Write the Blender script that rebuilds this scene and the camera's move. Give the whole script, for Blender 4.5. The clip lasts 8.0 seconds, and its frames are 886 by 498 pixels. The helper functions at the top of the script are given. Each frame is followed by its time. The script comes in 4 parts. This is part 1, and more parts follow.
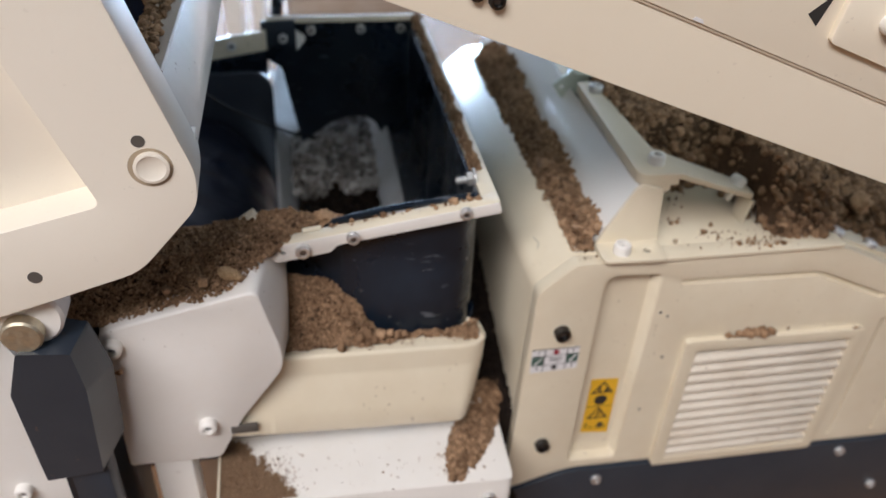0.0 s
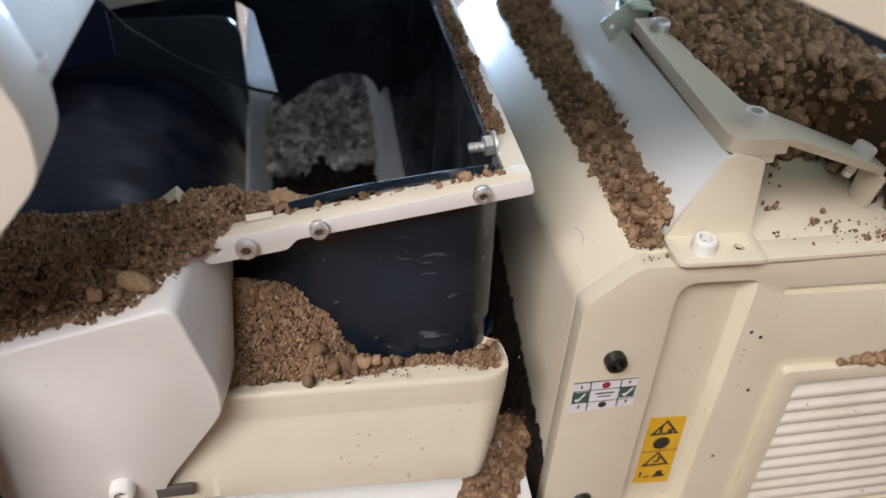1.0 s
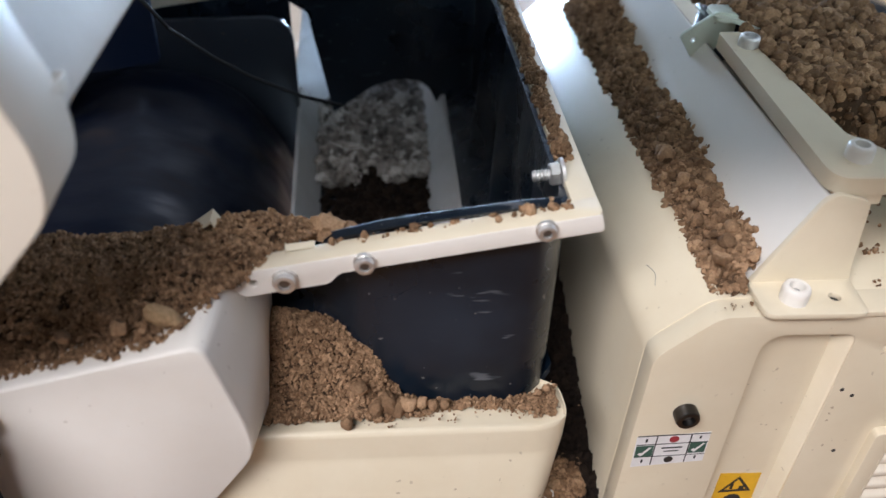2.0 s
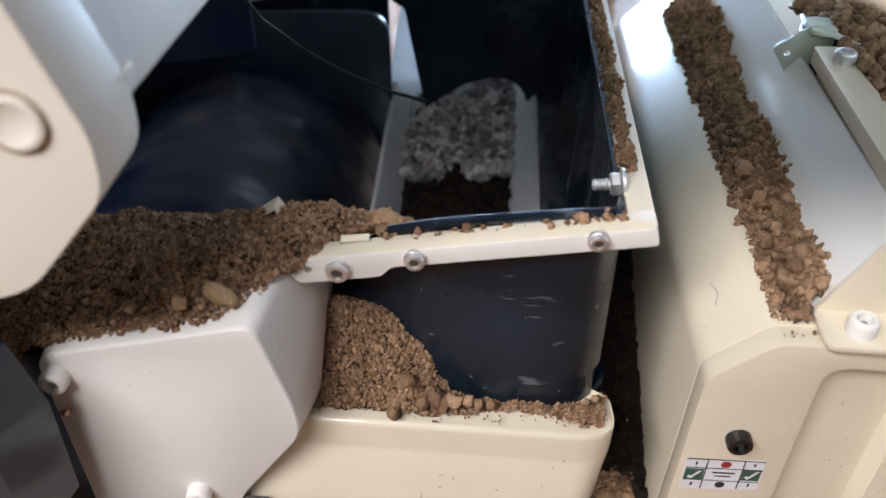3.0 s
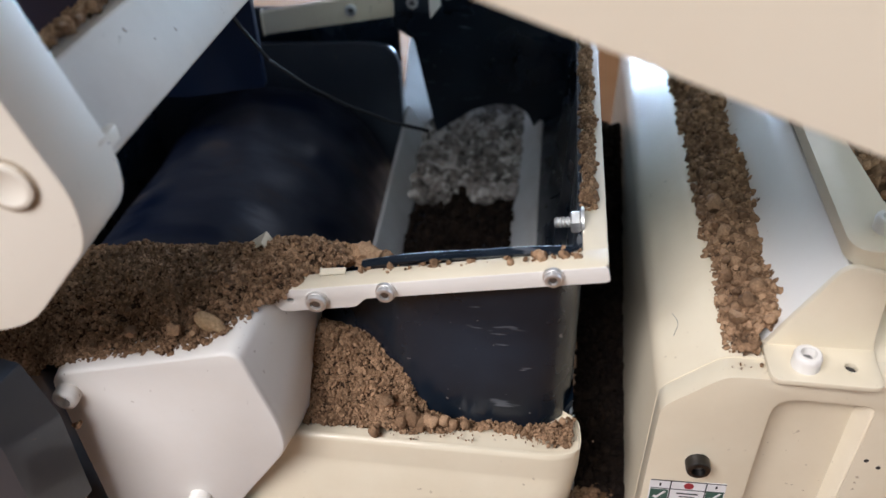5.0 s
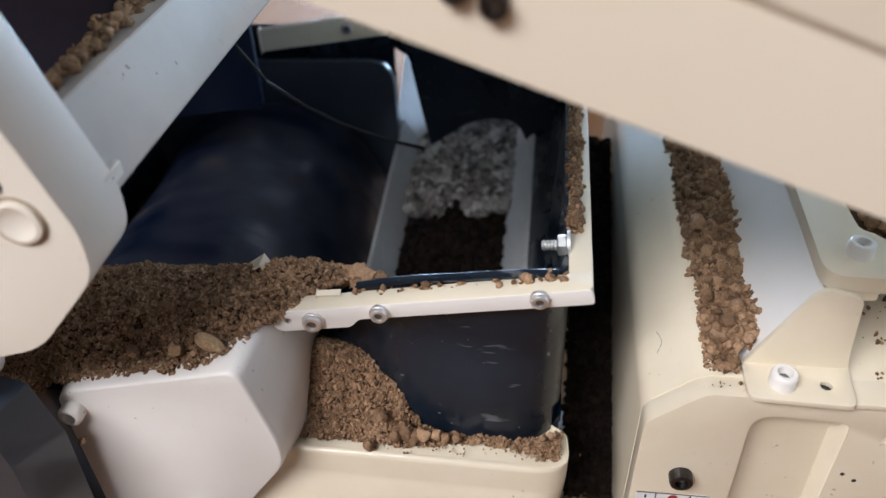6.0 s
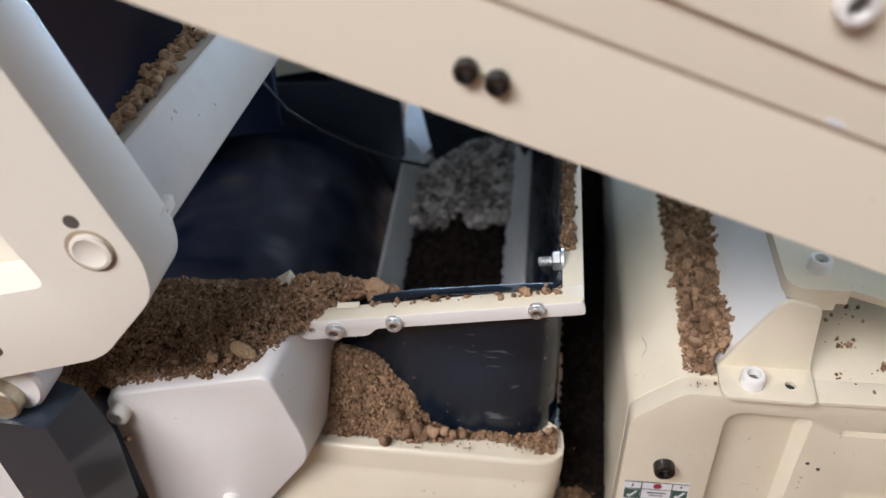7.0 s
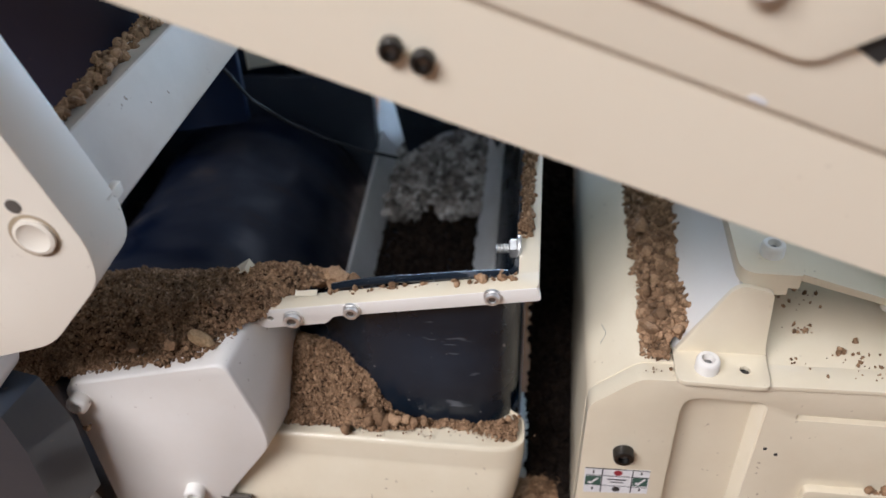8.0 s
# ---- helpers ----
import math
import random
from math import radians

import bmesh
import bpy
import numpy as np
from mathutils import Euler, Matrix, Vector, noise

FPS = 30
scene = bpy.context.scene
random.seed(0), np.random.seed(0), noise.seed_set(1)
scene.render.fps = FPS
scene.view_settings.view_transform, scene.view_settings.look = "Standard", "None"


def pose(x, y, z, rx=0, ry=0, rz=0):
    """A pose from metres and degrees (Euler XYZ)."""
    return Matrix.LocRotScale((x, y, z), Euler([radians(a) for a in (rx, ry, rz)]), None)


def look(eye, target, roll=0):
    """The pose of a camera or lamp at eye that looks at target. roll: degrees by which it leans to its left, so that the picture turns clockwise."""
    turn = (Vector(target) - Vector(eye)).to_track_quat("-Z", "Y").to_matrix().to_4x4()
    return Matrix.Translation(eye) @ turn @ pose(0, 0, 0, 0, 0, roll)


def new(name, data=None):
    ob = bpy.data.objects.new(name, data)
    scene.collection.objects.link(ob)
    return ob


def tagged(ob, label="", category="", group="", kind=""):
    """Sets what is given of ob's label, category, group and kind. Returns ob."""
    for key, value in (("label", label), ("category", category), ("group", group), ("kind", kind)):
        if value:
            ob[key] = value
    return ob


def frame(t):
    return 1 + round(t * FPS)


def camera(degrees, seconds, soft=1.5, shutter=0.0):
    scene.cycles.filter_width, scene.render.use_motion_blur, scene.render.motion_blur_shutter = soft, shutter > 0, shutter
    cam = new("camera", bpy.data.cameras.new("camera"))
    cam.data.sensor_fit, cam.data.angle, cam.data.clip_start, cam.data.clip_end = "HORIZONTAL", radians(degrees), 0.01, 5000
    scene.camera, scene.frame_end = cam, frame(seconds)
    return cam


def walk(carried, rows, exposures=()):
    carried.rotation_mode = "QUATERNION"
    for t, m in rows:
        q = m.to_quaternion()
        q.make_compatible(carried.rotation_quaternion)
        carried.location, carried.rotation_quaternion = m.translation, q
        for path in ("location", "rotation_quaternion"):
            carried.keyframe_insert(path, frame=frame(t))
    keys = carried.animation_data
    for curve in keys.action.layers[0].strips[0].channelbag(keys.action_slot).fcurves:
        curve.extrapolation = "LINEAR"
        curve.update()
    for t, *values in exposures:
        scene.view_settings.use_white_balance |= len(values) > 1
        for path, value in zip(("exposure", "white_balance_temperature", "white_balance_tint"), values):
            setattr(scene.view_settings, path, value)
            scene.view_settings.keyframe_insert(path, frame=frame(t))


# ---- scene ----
cam = camera(57.1, 8.0, soft=1.5)
PATH = [
    (0, (-0.09142, -0.20421, 0.38131), (0.08431, 0.58174, -0.21149), 3.42),
    (0.5, (-0.08140, -0.16227, 0.35342), (0.08193, 0.61608, -0.25279), 2.95),
    (1, (-0.07383, -0.14004, 0.33644), (0.07510, 0.63767, -0.27429), 2.57),
    (1.5, (-0.07222, -0.12426, 0.33547), (0.05121, 0.65405, -0.28017), 2.26),
    (1.7, (-0.07544, -0.12217, 0.33317), (0.03911, 0.65750, -0.28245), 2.18),
    (2.8, (-0.05809, -0.11786, 0.33214), (-0.08250, 0.66123, -0.29430), 0.76),
    (3, (-0.06008, -0.12130, 0.33483), (-0.10825, 0.65803, -0.28993), 0.18),
    (3.5, (-0.04856, -0.12202, 0.34159), (-0.13877, 0.65391, -0.28274), -1.42),
    (4, (-0.04237, -0.12286, 0.34773), (-0.15117, 0.65078, -0.27648), -2.20),
    (4.5, (-0.04335, -0.12402, 0.35071), (-0.15739, 0.64914, -0.27316), -2.41),
    (5, (-0.04041, -0.12593, 0.34913), (-0.15715, 0.64729, -0.27417), -2.60),
    (5.2, (-0.04080, -0.12457, 0.35321), (-0.15362, 0.64631, -0.27370), -2.36),
    (6.5, (-0.03687, -0.13483, 0.36247), (-0.15227, 0.63762, -0.26204), -2.83),
    (7, (-0.03804, -0.14276, 0.37640), (-0.15103, 0.62766, -0.25105), -2.92),
    (7.5, (-0.03177, -0.14075, 0.37350), (-0.14277, 0.63044, -0.25335), -3.00),
    (8, (-0.02752, -0.14406, 0.37375), (-0.13659, 0.62668, -0.25399), -3.01),
]
walk(cam, [(t, look(eye, target, roll)) for t, eye, target, roll in PATH], [(0.0, -0.1, 6000, 11.5), (1.0, 0.0, 5990, 11.5), (1.6, 0.08, 5970, 11.5), (3.0, 0.15, 5890, 11.5), (5.0, 0.15, 5890, 11.5), (7.0, 0.08, 5810, 11.5), (8.0, 0.08, 5810, 11.5)])
DOF = cam.data.dof
DOF.use_dof, DOF.focus_distance, DOF.aperture_fstop = True, 0.20, 13.5

# ---- world, window and fill light ----
world = bpy.data.worlds.new("world")
scene.world = world
world.use_nodes = True
wn = world.node_tree.nodes
sky = wn.new("ShaderNodeTexSky")
sky.sky_type, sky.sun_disc, sky.sun_elevation, sky.sun_rotation = "NISHITA", False, radians(40), radians(20)
world.node_tree.links.new(sky.outputs[0], wn["Background"].inputs[0])
wn["Background"].inputs[1].default_value = 0.08


def area_lamp(name, eye, target, sx, sy, watts, colour):
    data = bpy.data.lights.new(name, "AREA")
    data.shape, data.size, data.size_y, data.energy, data.color = "RECTANGLE", sx, sy, watts, colour
    ob = new(name, data)
    ob.matrix_world = look(eye, target)
    return ob


area_lamp("front_window_light", (-0.98, -1.50, 2.08), (-0.1, 0.0, 0.2), 1.7, 0.7, 91.0, (1.0, 0.945, 0.905))
area_lamp("back_window_light", (-0.02, 1.55, 0.22), (-0.02, 0.0, 0.22), 0.86, 0.36, 46.0, (0.59, 0.79, 1.0))
# Cool fill added for gravel and drum, from an assumed upper opening.
area_lamp("upper_back_fill_light", (0.08, 1.55, 1.12), (0.0, 0.0, 0.3), 1.05, 0.75, 1.2, (0.58, 0.77, 1.0))
# Cool fill added from the right; no window is known there.
area_lamp("side_fill_light", (2.40, 0.3, 1.35), (0.0, 0.0, 0.25), 1.5, 1.2, 12.0, (0.72, 0.83, 1.0))

# ---- helpers ----
S = 0.001
ORIGIN = {}
CREASE = radians(38)


def thing(name, label, category, at, group="", kind=""):
    """An empty at the base of a thing; at in millimetres."""
    ob = new(name)
    ob.empty_display_size = 0.01
    ob.location = Vector(at) * S
    ORIGIN[ob] = Vector(at)
    return tagged(ob, label, category, group, kind)


def mesh_of(name, bm, mat):
    bmesh.ops.recalc_face_normals(bm, faces=bm.faces[:])
    me = bpy.data.meshes.new(name)
    bm.to_mesh(me)
    bm.free()
    me.shade_smooth()
    me.set_sharp_from_angle(angle=CREASE)
    me.materials.append(mat)
    return me


def part(name, bm, mat, parent, label=""):
    """Links a bmesh (millimetres, world places) as one mesh under a thing or a part."""
    o = ORIGIN[parent]
    for v in bm.verts:
        v.co = (v.co - o) * S
    ob = new(name, mesh_of(name, bm, mat))
    ob.parent = parent
    ORIGIN[ob] = o
    return tagged(ob, label)


def solo(name, bm, mat, label, category, group="", kind=""):
    """A thing or a piece of the setting that is one mesh."""
    lo = Vector([min(v.co[i] for v in bm.verts) for i in range(3)])
    hi = Vector([max(v.co[i] for v in bm.verts) for i in range(3)])
    o = Vector(((lo.x + hi.x) / 2, (lo.y + hi.y) / 2, lo.z))
    for v in bm.verts:
        v.co = (v.co - o) * S
    ob = new(name, mesh_of(name, bm, mat))
    ob.location = o * S
    ORIGIN[ob] = o
    return tagged(ob, label, category, group, kind)


def bevel(bm, width, seg=2, angle=25):
    if width > 0:
        bm.normal_update()
        es = [e for e in bm.edges if len(e.link_faces) == 2 and e.calc_face_angle(0) > radians(angle)]
        bmesh.ops.bevel(bm, geom=es, offset=width, segments=seg, affect="EDGES", profile=0.5, clamp_overlap=True)
    return bm


def box(x0, x1, y0, y1, z0, z1, r=0.4, seg=2):
    bm = bmesh.new()
    bmesh.ops.create_cube(bm, size=1.0)
    for v in bm.verts:
        v.co = Vector((x0 if v.co.x < 0 else x1, y0 if v.co.y < 0 else y1, z0 if v.co.z < 0 else z1))
    return bevel(bm, r, seg)


def rounded(pts, r, seg=4):
    """A closed 2D outline with its corners rounded; r: one radius or a list."""
    out, n = [], len(pts)
    for i in range(n):
        rad = r[i] if isinstance(r, (list, tuple)) else r
        p, a, b = Vector(pts[i]), Vector(pts[i - 1]), Vector(pts[(i + 1) % n])
        if rad <= 0:
            out.append(p)
            continue
        u, w = (a - p), (b - p)
        d = min(rad, 0.45 * u.length, 0.45 * w.length)
        s, e = p + u.normalized() * d, p + w.normalized() * d
        for k in range(seg + 1):
            t = k / seg
            out.append(s * (1 - t) ** 2 + p * 2 * t * (1 - t) + e * t * t)
    return out


def encloses(loop, p):
    """Whether a 2D point lies inside a closed outline."""
    hit = False
    for i in range(len(loop)):
        (ax, ay), (bx, by) = loop[i - 1][:2], loop[i][:2]
        if (ay > p.y) != (by > p.y) and p.x < ax + (p.y - ay) / (by - ay) * (bx - ax):
            hit = not hit
    return hit


def plate(outline, holes, place, thick, r=0.4, seg=2):
    """A flat plate with holes. place(u, v, d) gives the point; d runs from 0 to thick."""
    bm = bmesh.new()
    edges = []
    for loop in (outline, *holes):
        vs = [bm.verts.new((p[0], p[1], 0)) for p in loop]
        edges += [bm.edges.new((vs[i - 1], vs[i])) for i in range(len(vs))]
    bmesh.ops.triangle_fill(bm, edges=edges, use_beauty=True)
    inside = [f for f in bm.faces if any(encloses(h, f.calc_center_median()) for h in holes) or not encloses(outline, f.calc_center_median())]
    bmesh.ops.delete(bm, geom=inside, context="FACES_ONLY")
    got = bmesh.ops.extrude_face_region(bm, geom=bm.faces[:])
    for v in [g for g in got["geom"] if isinstance(g, bmesh.types.BMVert)]:
        v.co.z = thick
    bmesh.ops.recalc_face_normals(bm, faces=bm.faces[:])
    bevel(bm, r, seg)
    for v in bm.verts:
        v.co = Vector(place(*v.co))
    return bm


def xz(y0):
    """Plates that face the front: u is x, v is z, depth runs back."""
    return lambda u, v, d: (u, y0 + d, v)


def xy(z0):
    return lambda u, v, d: (u, v, z0 + d)


def yz(x0):
    return lambda u, v, d: (x0 + d, u, v)


def ring_solid(rings, close=True):
    """Skin between rings of points; caps both ends."""
    bm = bmesh.new()
    vs = [[bm.verts.new(p) for p in ring] for ring in rings]
    n = len(rings[0])
    for a, b in zip(vs, vs[1:]):
        for i in range(n):
            bm.faces.new((a[i - 1], a[i], b[i], b[i - 1]))
    if close:
        bm.faces.new(vs[0])
        bm.faces.new(vs[-1])
    return bm


def lathe(profile, at, axis, n=24):
    """Turns (radius, height) pairs round an axis that starts at `at`."""
    q = Vector((0, 0, 1)).rotation_difference(Vector(axis).normalized()).to_matrix()
    rings = []
    for r, h in profile:
        rings.append([Vector(at) + q @ Vector((max(r, 0.02) * math.cos(2 * math.pi * k / n), max(r, 0.02) * math.sin(2 * math.pi * k / n), h)) for k in range(n)])
    return ring_solid(rings)


def tube(points, r, n=8):
    rings = []
    pts = [Vector(p) for p in points]
    for i, p in enumerate(pts):
        d = (pts[min(i + 1, len(pts) - 1)] - pts[max(i - 1, 0)]).normalized()
        q = Vector((0, 0, 1)).rotation_difference(d).to_matrix()
        rings.append([p + q @ Vector((r * math.cos(2 * math.pi * k / n), r * math.sin(2 * math.pi * k / n), 0)) for k in range(n)])
    return ring_solid(rings)


def join(*bms):
    out = bmesh.new()
    for b in bms:
        me = bpy.data.meshes.new("tmp")
        b.to_mesh(me)
        b.free()
        out.from_mesh(me)
        bpy.data.meshes.remove(me)
    return out


# ---- materials ----
def nodes_of(name):
    m = bpy.data.materials.new(name)
    m.use_nodes = True
    nt = m.node_tree
    return m, nt, nt.nodes["Principled BSDF"]


def noise_node(nt, scale, detail=4.0, rough=0.6):
    n = nt.nodes.new("ShaderNodeTexNoise")
    n.inputs["Scale"].default_value, n.inputs["Detail"].default_value, n.inputs["Roughness"].default_value = scale, detail, rough
    c = nt.nodes.new("ShaderNodeTexCoord")
    nt.links.new(c.outputs["Object"], n.inputs["Vector"])
    return n.outputs["Fac"]


def ramp(nt, fac, stops):
    r = nt.nodes.new("ShaderNodeValToRGB")
    r.color_ramp.elements[0].position, r.color_ramp.elements[0].color = stops[0][0], (*stops[0][1], 1)
    r.color_ramp.elements[1].position, r.color_ramp.elements[1].color = stops[-1][0], (*stops[-1][1], 1)
    for p, c in stops[1:-1]:
        e = r.color_ramp.elements.new(p)
        e.color = (*c, 1)
    nt.links.new(fac, r.inputs[0])
    return r.outputs[0]


def mixed(nt, fac, a, b):
    m = nt.nodes.new("ShaderNodeMix")
    m.data_type = "RGBA"
    for sock, val in ((m.inputs[0], fac), (m.inputs[6], a), (m.inputs[7], b)):
        if isinstance(val, (tuple, float, int)):
            sock.default_value = (*val, 1) if isinstance(val, tuple) else val
        else:
            nt.links.new(val, sock)
    return m.outputs[2]


def bump(nt, bsdf, height, strength, dist=0.0005):
    b = nt.nodes.new("ShaderNodeBump")
    b.inputs["Strength"].default_value, b.inputs["Distance"].default_value = strength, dist
    nt.links.new(height, b.inputs["Height"])
    nt.links.new(b.outputs[0], bsdf.inputs["Normal"])


def grey(v):
    return (v, v, v)


def paint(name, colour, dust, rough=0.33, specks=0.5, coat=0.45, coat_rough=0.12):
    """Sprayed paint with faint mottling, dust film and fine brown specks of soil."""
    m, nt, b = nodes_of(name)
    film = ramp(nt, noise_node(nt, 45, 5, 0.65), [(0.35, grey(0.0)), (0.85, grey(0.5))])
    base = mixed(nt, film, colour, dust)
    spots = ramp(nt, noise_node(nt, 520, 2, 0.4), [(0.715, grey(0.0)), (0.75, grey(1.0))])
    where = ramp(nt, noise_node(nt, 28, 3, 0.6), [(0.45, grey(0.0)), (0.62, grey(specks))])
    both = nt.nodes.new("ShaderNodeMath")
    both.operation = "MULTIPLY"
    nt.links.new(spots, both.inputs[0])
    nt.links.new(where, both.inputs[1])
    nt.links.new(mixed(nt, both.outputs[0], base, (0.2, 0.12, 0.06)), b.inputs["Base Color"])
    nt.links.new(ramp(nt, noise_node(nt, 70, 4), [(0.3, grey(rough - 0.02)), (0.7, grey(rough + 0.05))]), b.inputs["Roughness"])
    b.inputs["Coat Weight"].default_value, b.inputs["Coat Roughness"].default_value = coat, coat_rough
    b.inputs["Specular IOR Level"].default_value = 0.3
    bump(nt, b, noise_node(nt, 900, 2), 0.06, 0.0002)
    return m


# Set darker than the boom's cream, so the colour holds the housing's shade.
CREAM = paint("cream_paint", (0.755, 0.668, 0.505), (0.64, 0.53, 0.36), 0.33, 0.5, 0.7, 0.1)
CREAM_CLEAN = paint("cream_paint_arm", (0.84, 0.77, 0.65), (0.80, 0.72, 0.59), 0.38, 0.15, 0.35)
CREAM_BOOM = paint("cream_paint_boom", (0.90, 0.805, 0.635), (0.87, 0.76, 0.58), 0.38, 0.15, 0.35)
WHITE = paint("white_paint", (0.83, 0.79, 0.73), (0.75, 0.69, 0.60), 0.36, 0.5, 0.12, 0.2)
GLOSS = paint("gloss_white_paint", (0.82, 0.78, 0.72), (0.74, 0.69, 0.61), 0.22, 0.4, 0.6, 0.09)
SLATE = paint("slate_paint", (0.024, 0.032, 0.044), (0.050, 0.056, 0.066), 0.35, 0.35)
GREENISH = paint("pale_green_plate", (0.64, 0.70, 0.60), (0.35, 0.30, 0.22), 0.35, 1.0)


def stretched(nt, turn, scale, size, detail=2.0):
    """Noise in object space, turned about y and drawn out into strokes."""
    c = nt.nodes.new("ShaderNodeTexCoord")
    mp = nt.nodes.new("ShaderNodeMapping")
    mp.inputs["Rotation"].default_value = (0.3, radians(turn), 0.2)
    mp.inputs["Scale"].default_value = scale
    n = nt.nodes.new("ShaderNodeTexNoise")
    n.inputs["Scale"].default_value, n.inputs["Detail"].default_value = size, detail
    nt.links.new(c.outputs["Object"], mp.inputs["Vector"])
    nt.links.new(mp.outputs[0], n.inputs["Vector"])
    return n.outputs["Fac"]


def rubber_material():
    """Black liner sheet: faint grey smears, slanted scratches, dust specks, painted bluish reflections."""
    m, nt, b = nodes_of("black_liner")
    smear = ramp(nt, noise_node(nt, 60, 5, 0.7), [(0.45, grey(0.0)), (0.8, grey(0.35))])
    base = mixed(nt, smear, (0.0040, 0.0085, 0.0155), (0.012, 0.021, 0.033))
    # Pale blue clouds stand in for smoky reflections on the lining.
    sheen = ramp(nt, noise_node(nt, 24, 3, 0.5), [(0.48, grey(0.0)), (0.72, grey(0.6))])
    base = mixed(nt, sheen, base, (0.020, 0.032, 0.051))
    where = ramp(nt, noise_node(nt, 38, 2, 0.5), [(0.50, grey(0.0)), (0.66, grey(0.9))])
    for turn, k in ((28, 250), (62, 330)):
        stroke = ramp(nt, stretched(nt, turn, (0.28, 1.0, 1.6), k), [(0.69, grey(0.0)), (0.73, grey(0.8))])
        both = nt.nodes.new("ShaderNodeMath")
        both.operation = "MULTIPLY"
        nt.links.new(stroke, both.inputs[0])
        nt.links.new(where, both.inputs[1])
        base = mixed(nt, both.outputs[0], base, (0.20, 0.21, 0.23))
    chips = ramp(nt, noise_node(nt, 620, 2, 0.4), [(0.735, grey(0.0)), (0.76, grey(0.45))])
    nt.links.new(mixed(nt, chips, base, (0.30, 0.28, 0.26)), b.inputs["Base Color"])
    nt.links.new(ramp(nt, noise_node(nt, 40, 4), [(0.3, grey(0.20)), (0.7, grey(0.38))]), b.inputs["Roughness"])
    b.inputs["Specular IOR Level"].default_value = 0.5
    bump(nt, b, noise_node(nt, 120, 4), 0.12, 0.0005)
    return m


def soil_material(name, dark, mid, light, big=130):
    m, nt, b = nodes_of(name)
    g = nt.nodes.new("ShaderNodeNewGeometry")
    tint = ramp(nt, g.outputs["Random Per Island"], [(0.0, dark), (0.55, mid), (1.0, light)])
    fine = ramp(nt, noise_node(nt, 1500, 4, 0.7), [(0.3, grey(0.25)), (0.7, grey(1.0))])
    area = ramp(nt, noise_node(nt, big, 3, 0.6), [(0.35, dark), (0.7, light)])
    base = mixed(nt, 0.3, tint, area)
    mul = nt.nodes.new("ShaderNodeMix")
    mul.data_type, mul.blend_type = "RGBA", "MULTIPLY"
    mul.inputs[0].default_value = 0.6
    nt.links.new(base, mul.inputs[6])
    nt.links.new(fine, mul.inputs[7])
    nt.links.new(mul.outputs[2], b.inputs["Base Color"])
    b.inputs["Roughness"].default_value = 0.95
    b.inputs["Specular IOR Level"].default_value = 0.15
    bump(nt, b, noise_node(nt, 1500, 5, 0.75), 0.7, 0.0005)
    return m


GRAVEL = soil_material("pale_gravel", (0.03, 0.023, 0.018), (0.40, 0.345, 0.30), (0.95, 0.90, 0.84), 330)


def metal(name, colour, rough):
    m, nt, b = nodes_of(name)
    b.inputs["Metallic"].default_value = 1.0
    nt.links.new(ramp(nt, noise_node(nt, 400, 3), [(0.3, tuple(c * 0.75 for c in colour)), (0.7, colour)]), b.inputs["Base Color"])
    nt.links.new(ramp(nt, noise_node(nt, 700, 3), [(0.3, grey(rough - 0.08)), (0.7, grey(rough + 0.12))]), b.inputs["Roughness"])
    return m


def plain(name, colour, rough=0.5):
    m, nt, b = nodes_of(name)
    nt.links.new(ramp(nt, noise_node(nt, 300, 3), [(0.3, tuple(c * 0.88 for c in colour)), (0.7, colour)]), b.inputs["Base Color"])
    b.inputs["Roughness"].default_value = rough
    return m


RUBBER = rubber_material()
SOIL = soil_material("dry_soil", (0.145, 0.083, 0.045), (0.37, 0.222, 0.124), (0.62, 0.395, 0.23))
FINE = soil_material("fine_tan_soil", (0.27, 0.165, 0.095), (0.35, 0.22, 0.13), (0.44, 0.29, 0.175))
# Soil darkened to near black for the shade in the gap and hopper.
SOIL_SHADED = soil_material("shade_black_soil", (0.009, 0.006, 0.005), (0.019, 0.012, 0.008), (0.038, 0.025, 0.017))
STEEL = metal("steel", (0.90, 0.885, 0.86), 0.50)
BLACK_STEEL = metal("black_oxide_steel", (0.09, 0.085, 0.08), 0.38)
BRASS = metal("brass", (0.68, 0.61, 0.46), 0.55)
WIRE = plain("black_wire_coat", (0.012, 0.012, 0.013), 0.85)
# Black for the shade in pits and openings, and for the fibre.
SOCKET = plain("shade_and_fibre_black", (0.03, 0.028, 0.026), 0.6)
YELLOW = plain("sticker_yellow", (0.78, 0.44, 0.02), 0.4)
STICKER = plain("sticker_white", (0.80, 0.78, 0.77), 0.4)
INK = plain("sticker_ink", (0.025, 0.025, 0.025), 0.45)
INK_GREEN = plain("sticker_green", (0.04, 0.10, 0.075), 0.45)
INK_RED = plain("sticker_red", (0.32, 0.03, 0.04), 0.45)
WOOD = paint("brown_floorboards", (0.23, 0.115, 0.05), (0.30, 0.17, 0.085), 0.75, 0.2, 0.0)
CREAM_DIRTY = paint("cream_paint_soiled", (0.80, 0.73, 0.61), (0.52, 0.40, 0.27), 0.36, 1.0)
WALL = plain("wall_plaster", (0.16, 0.155, 0.15), 0.9)


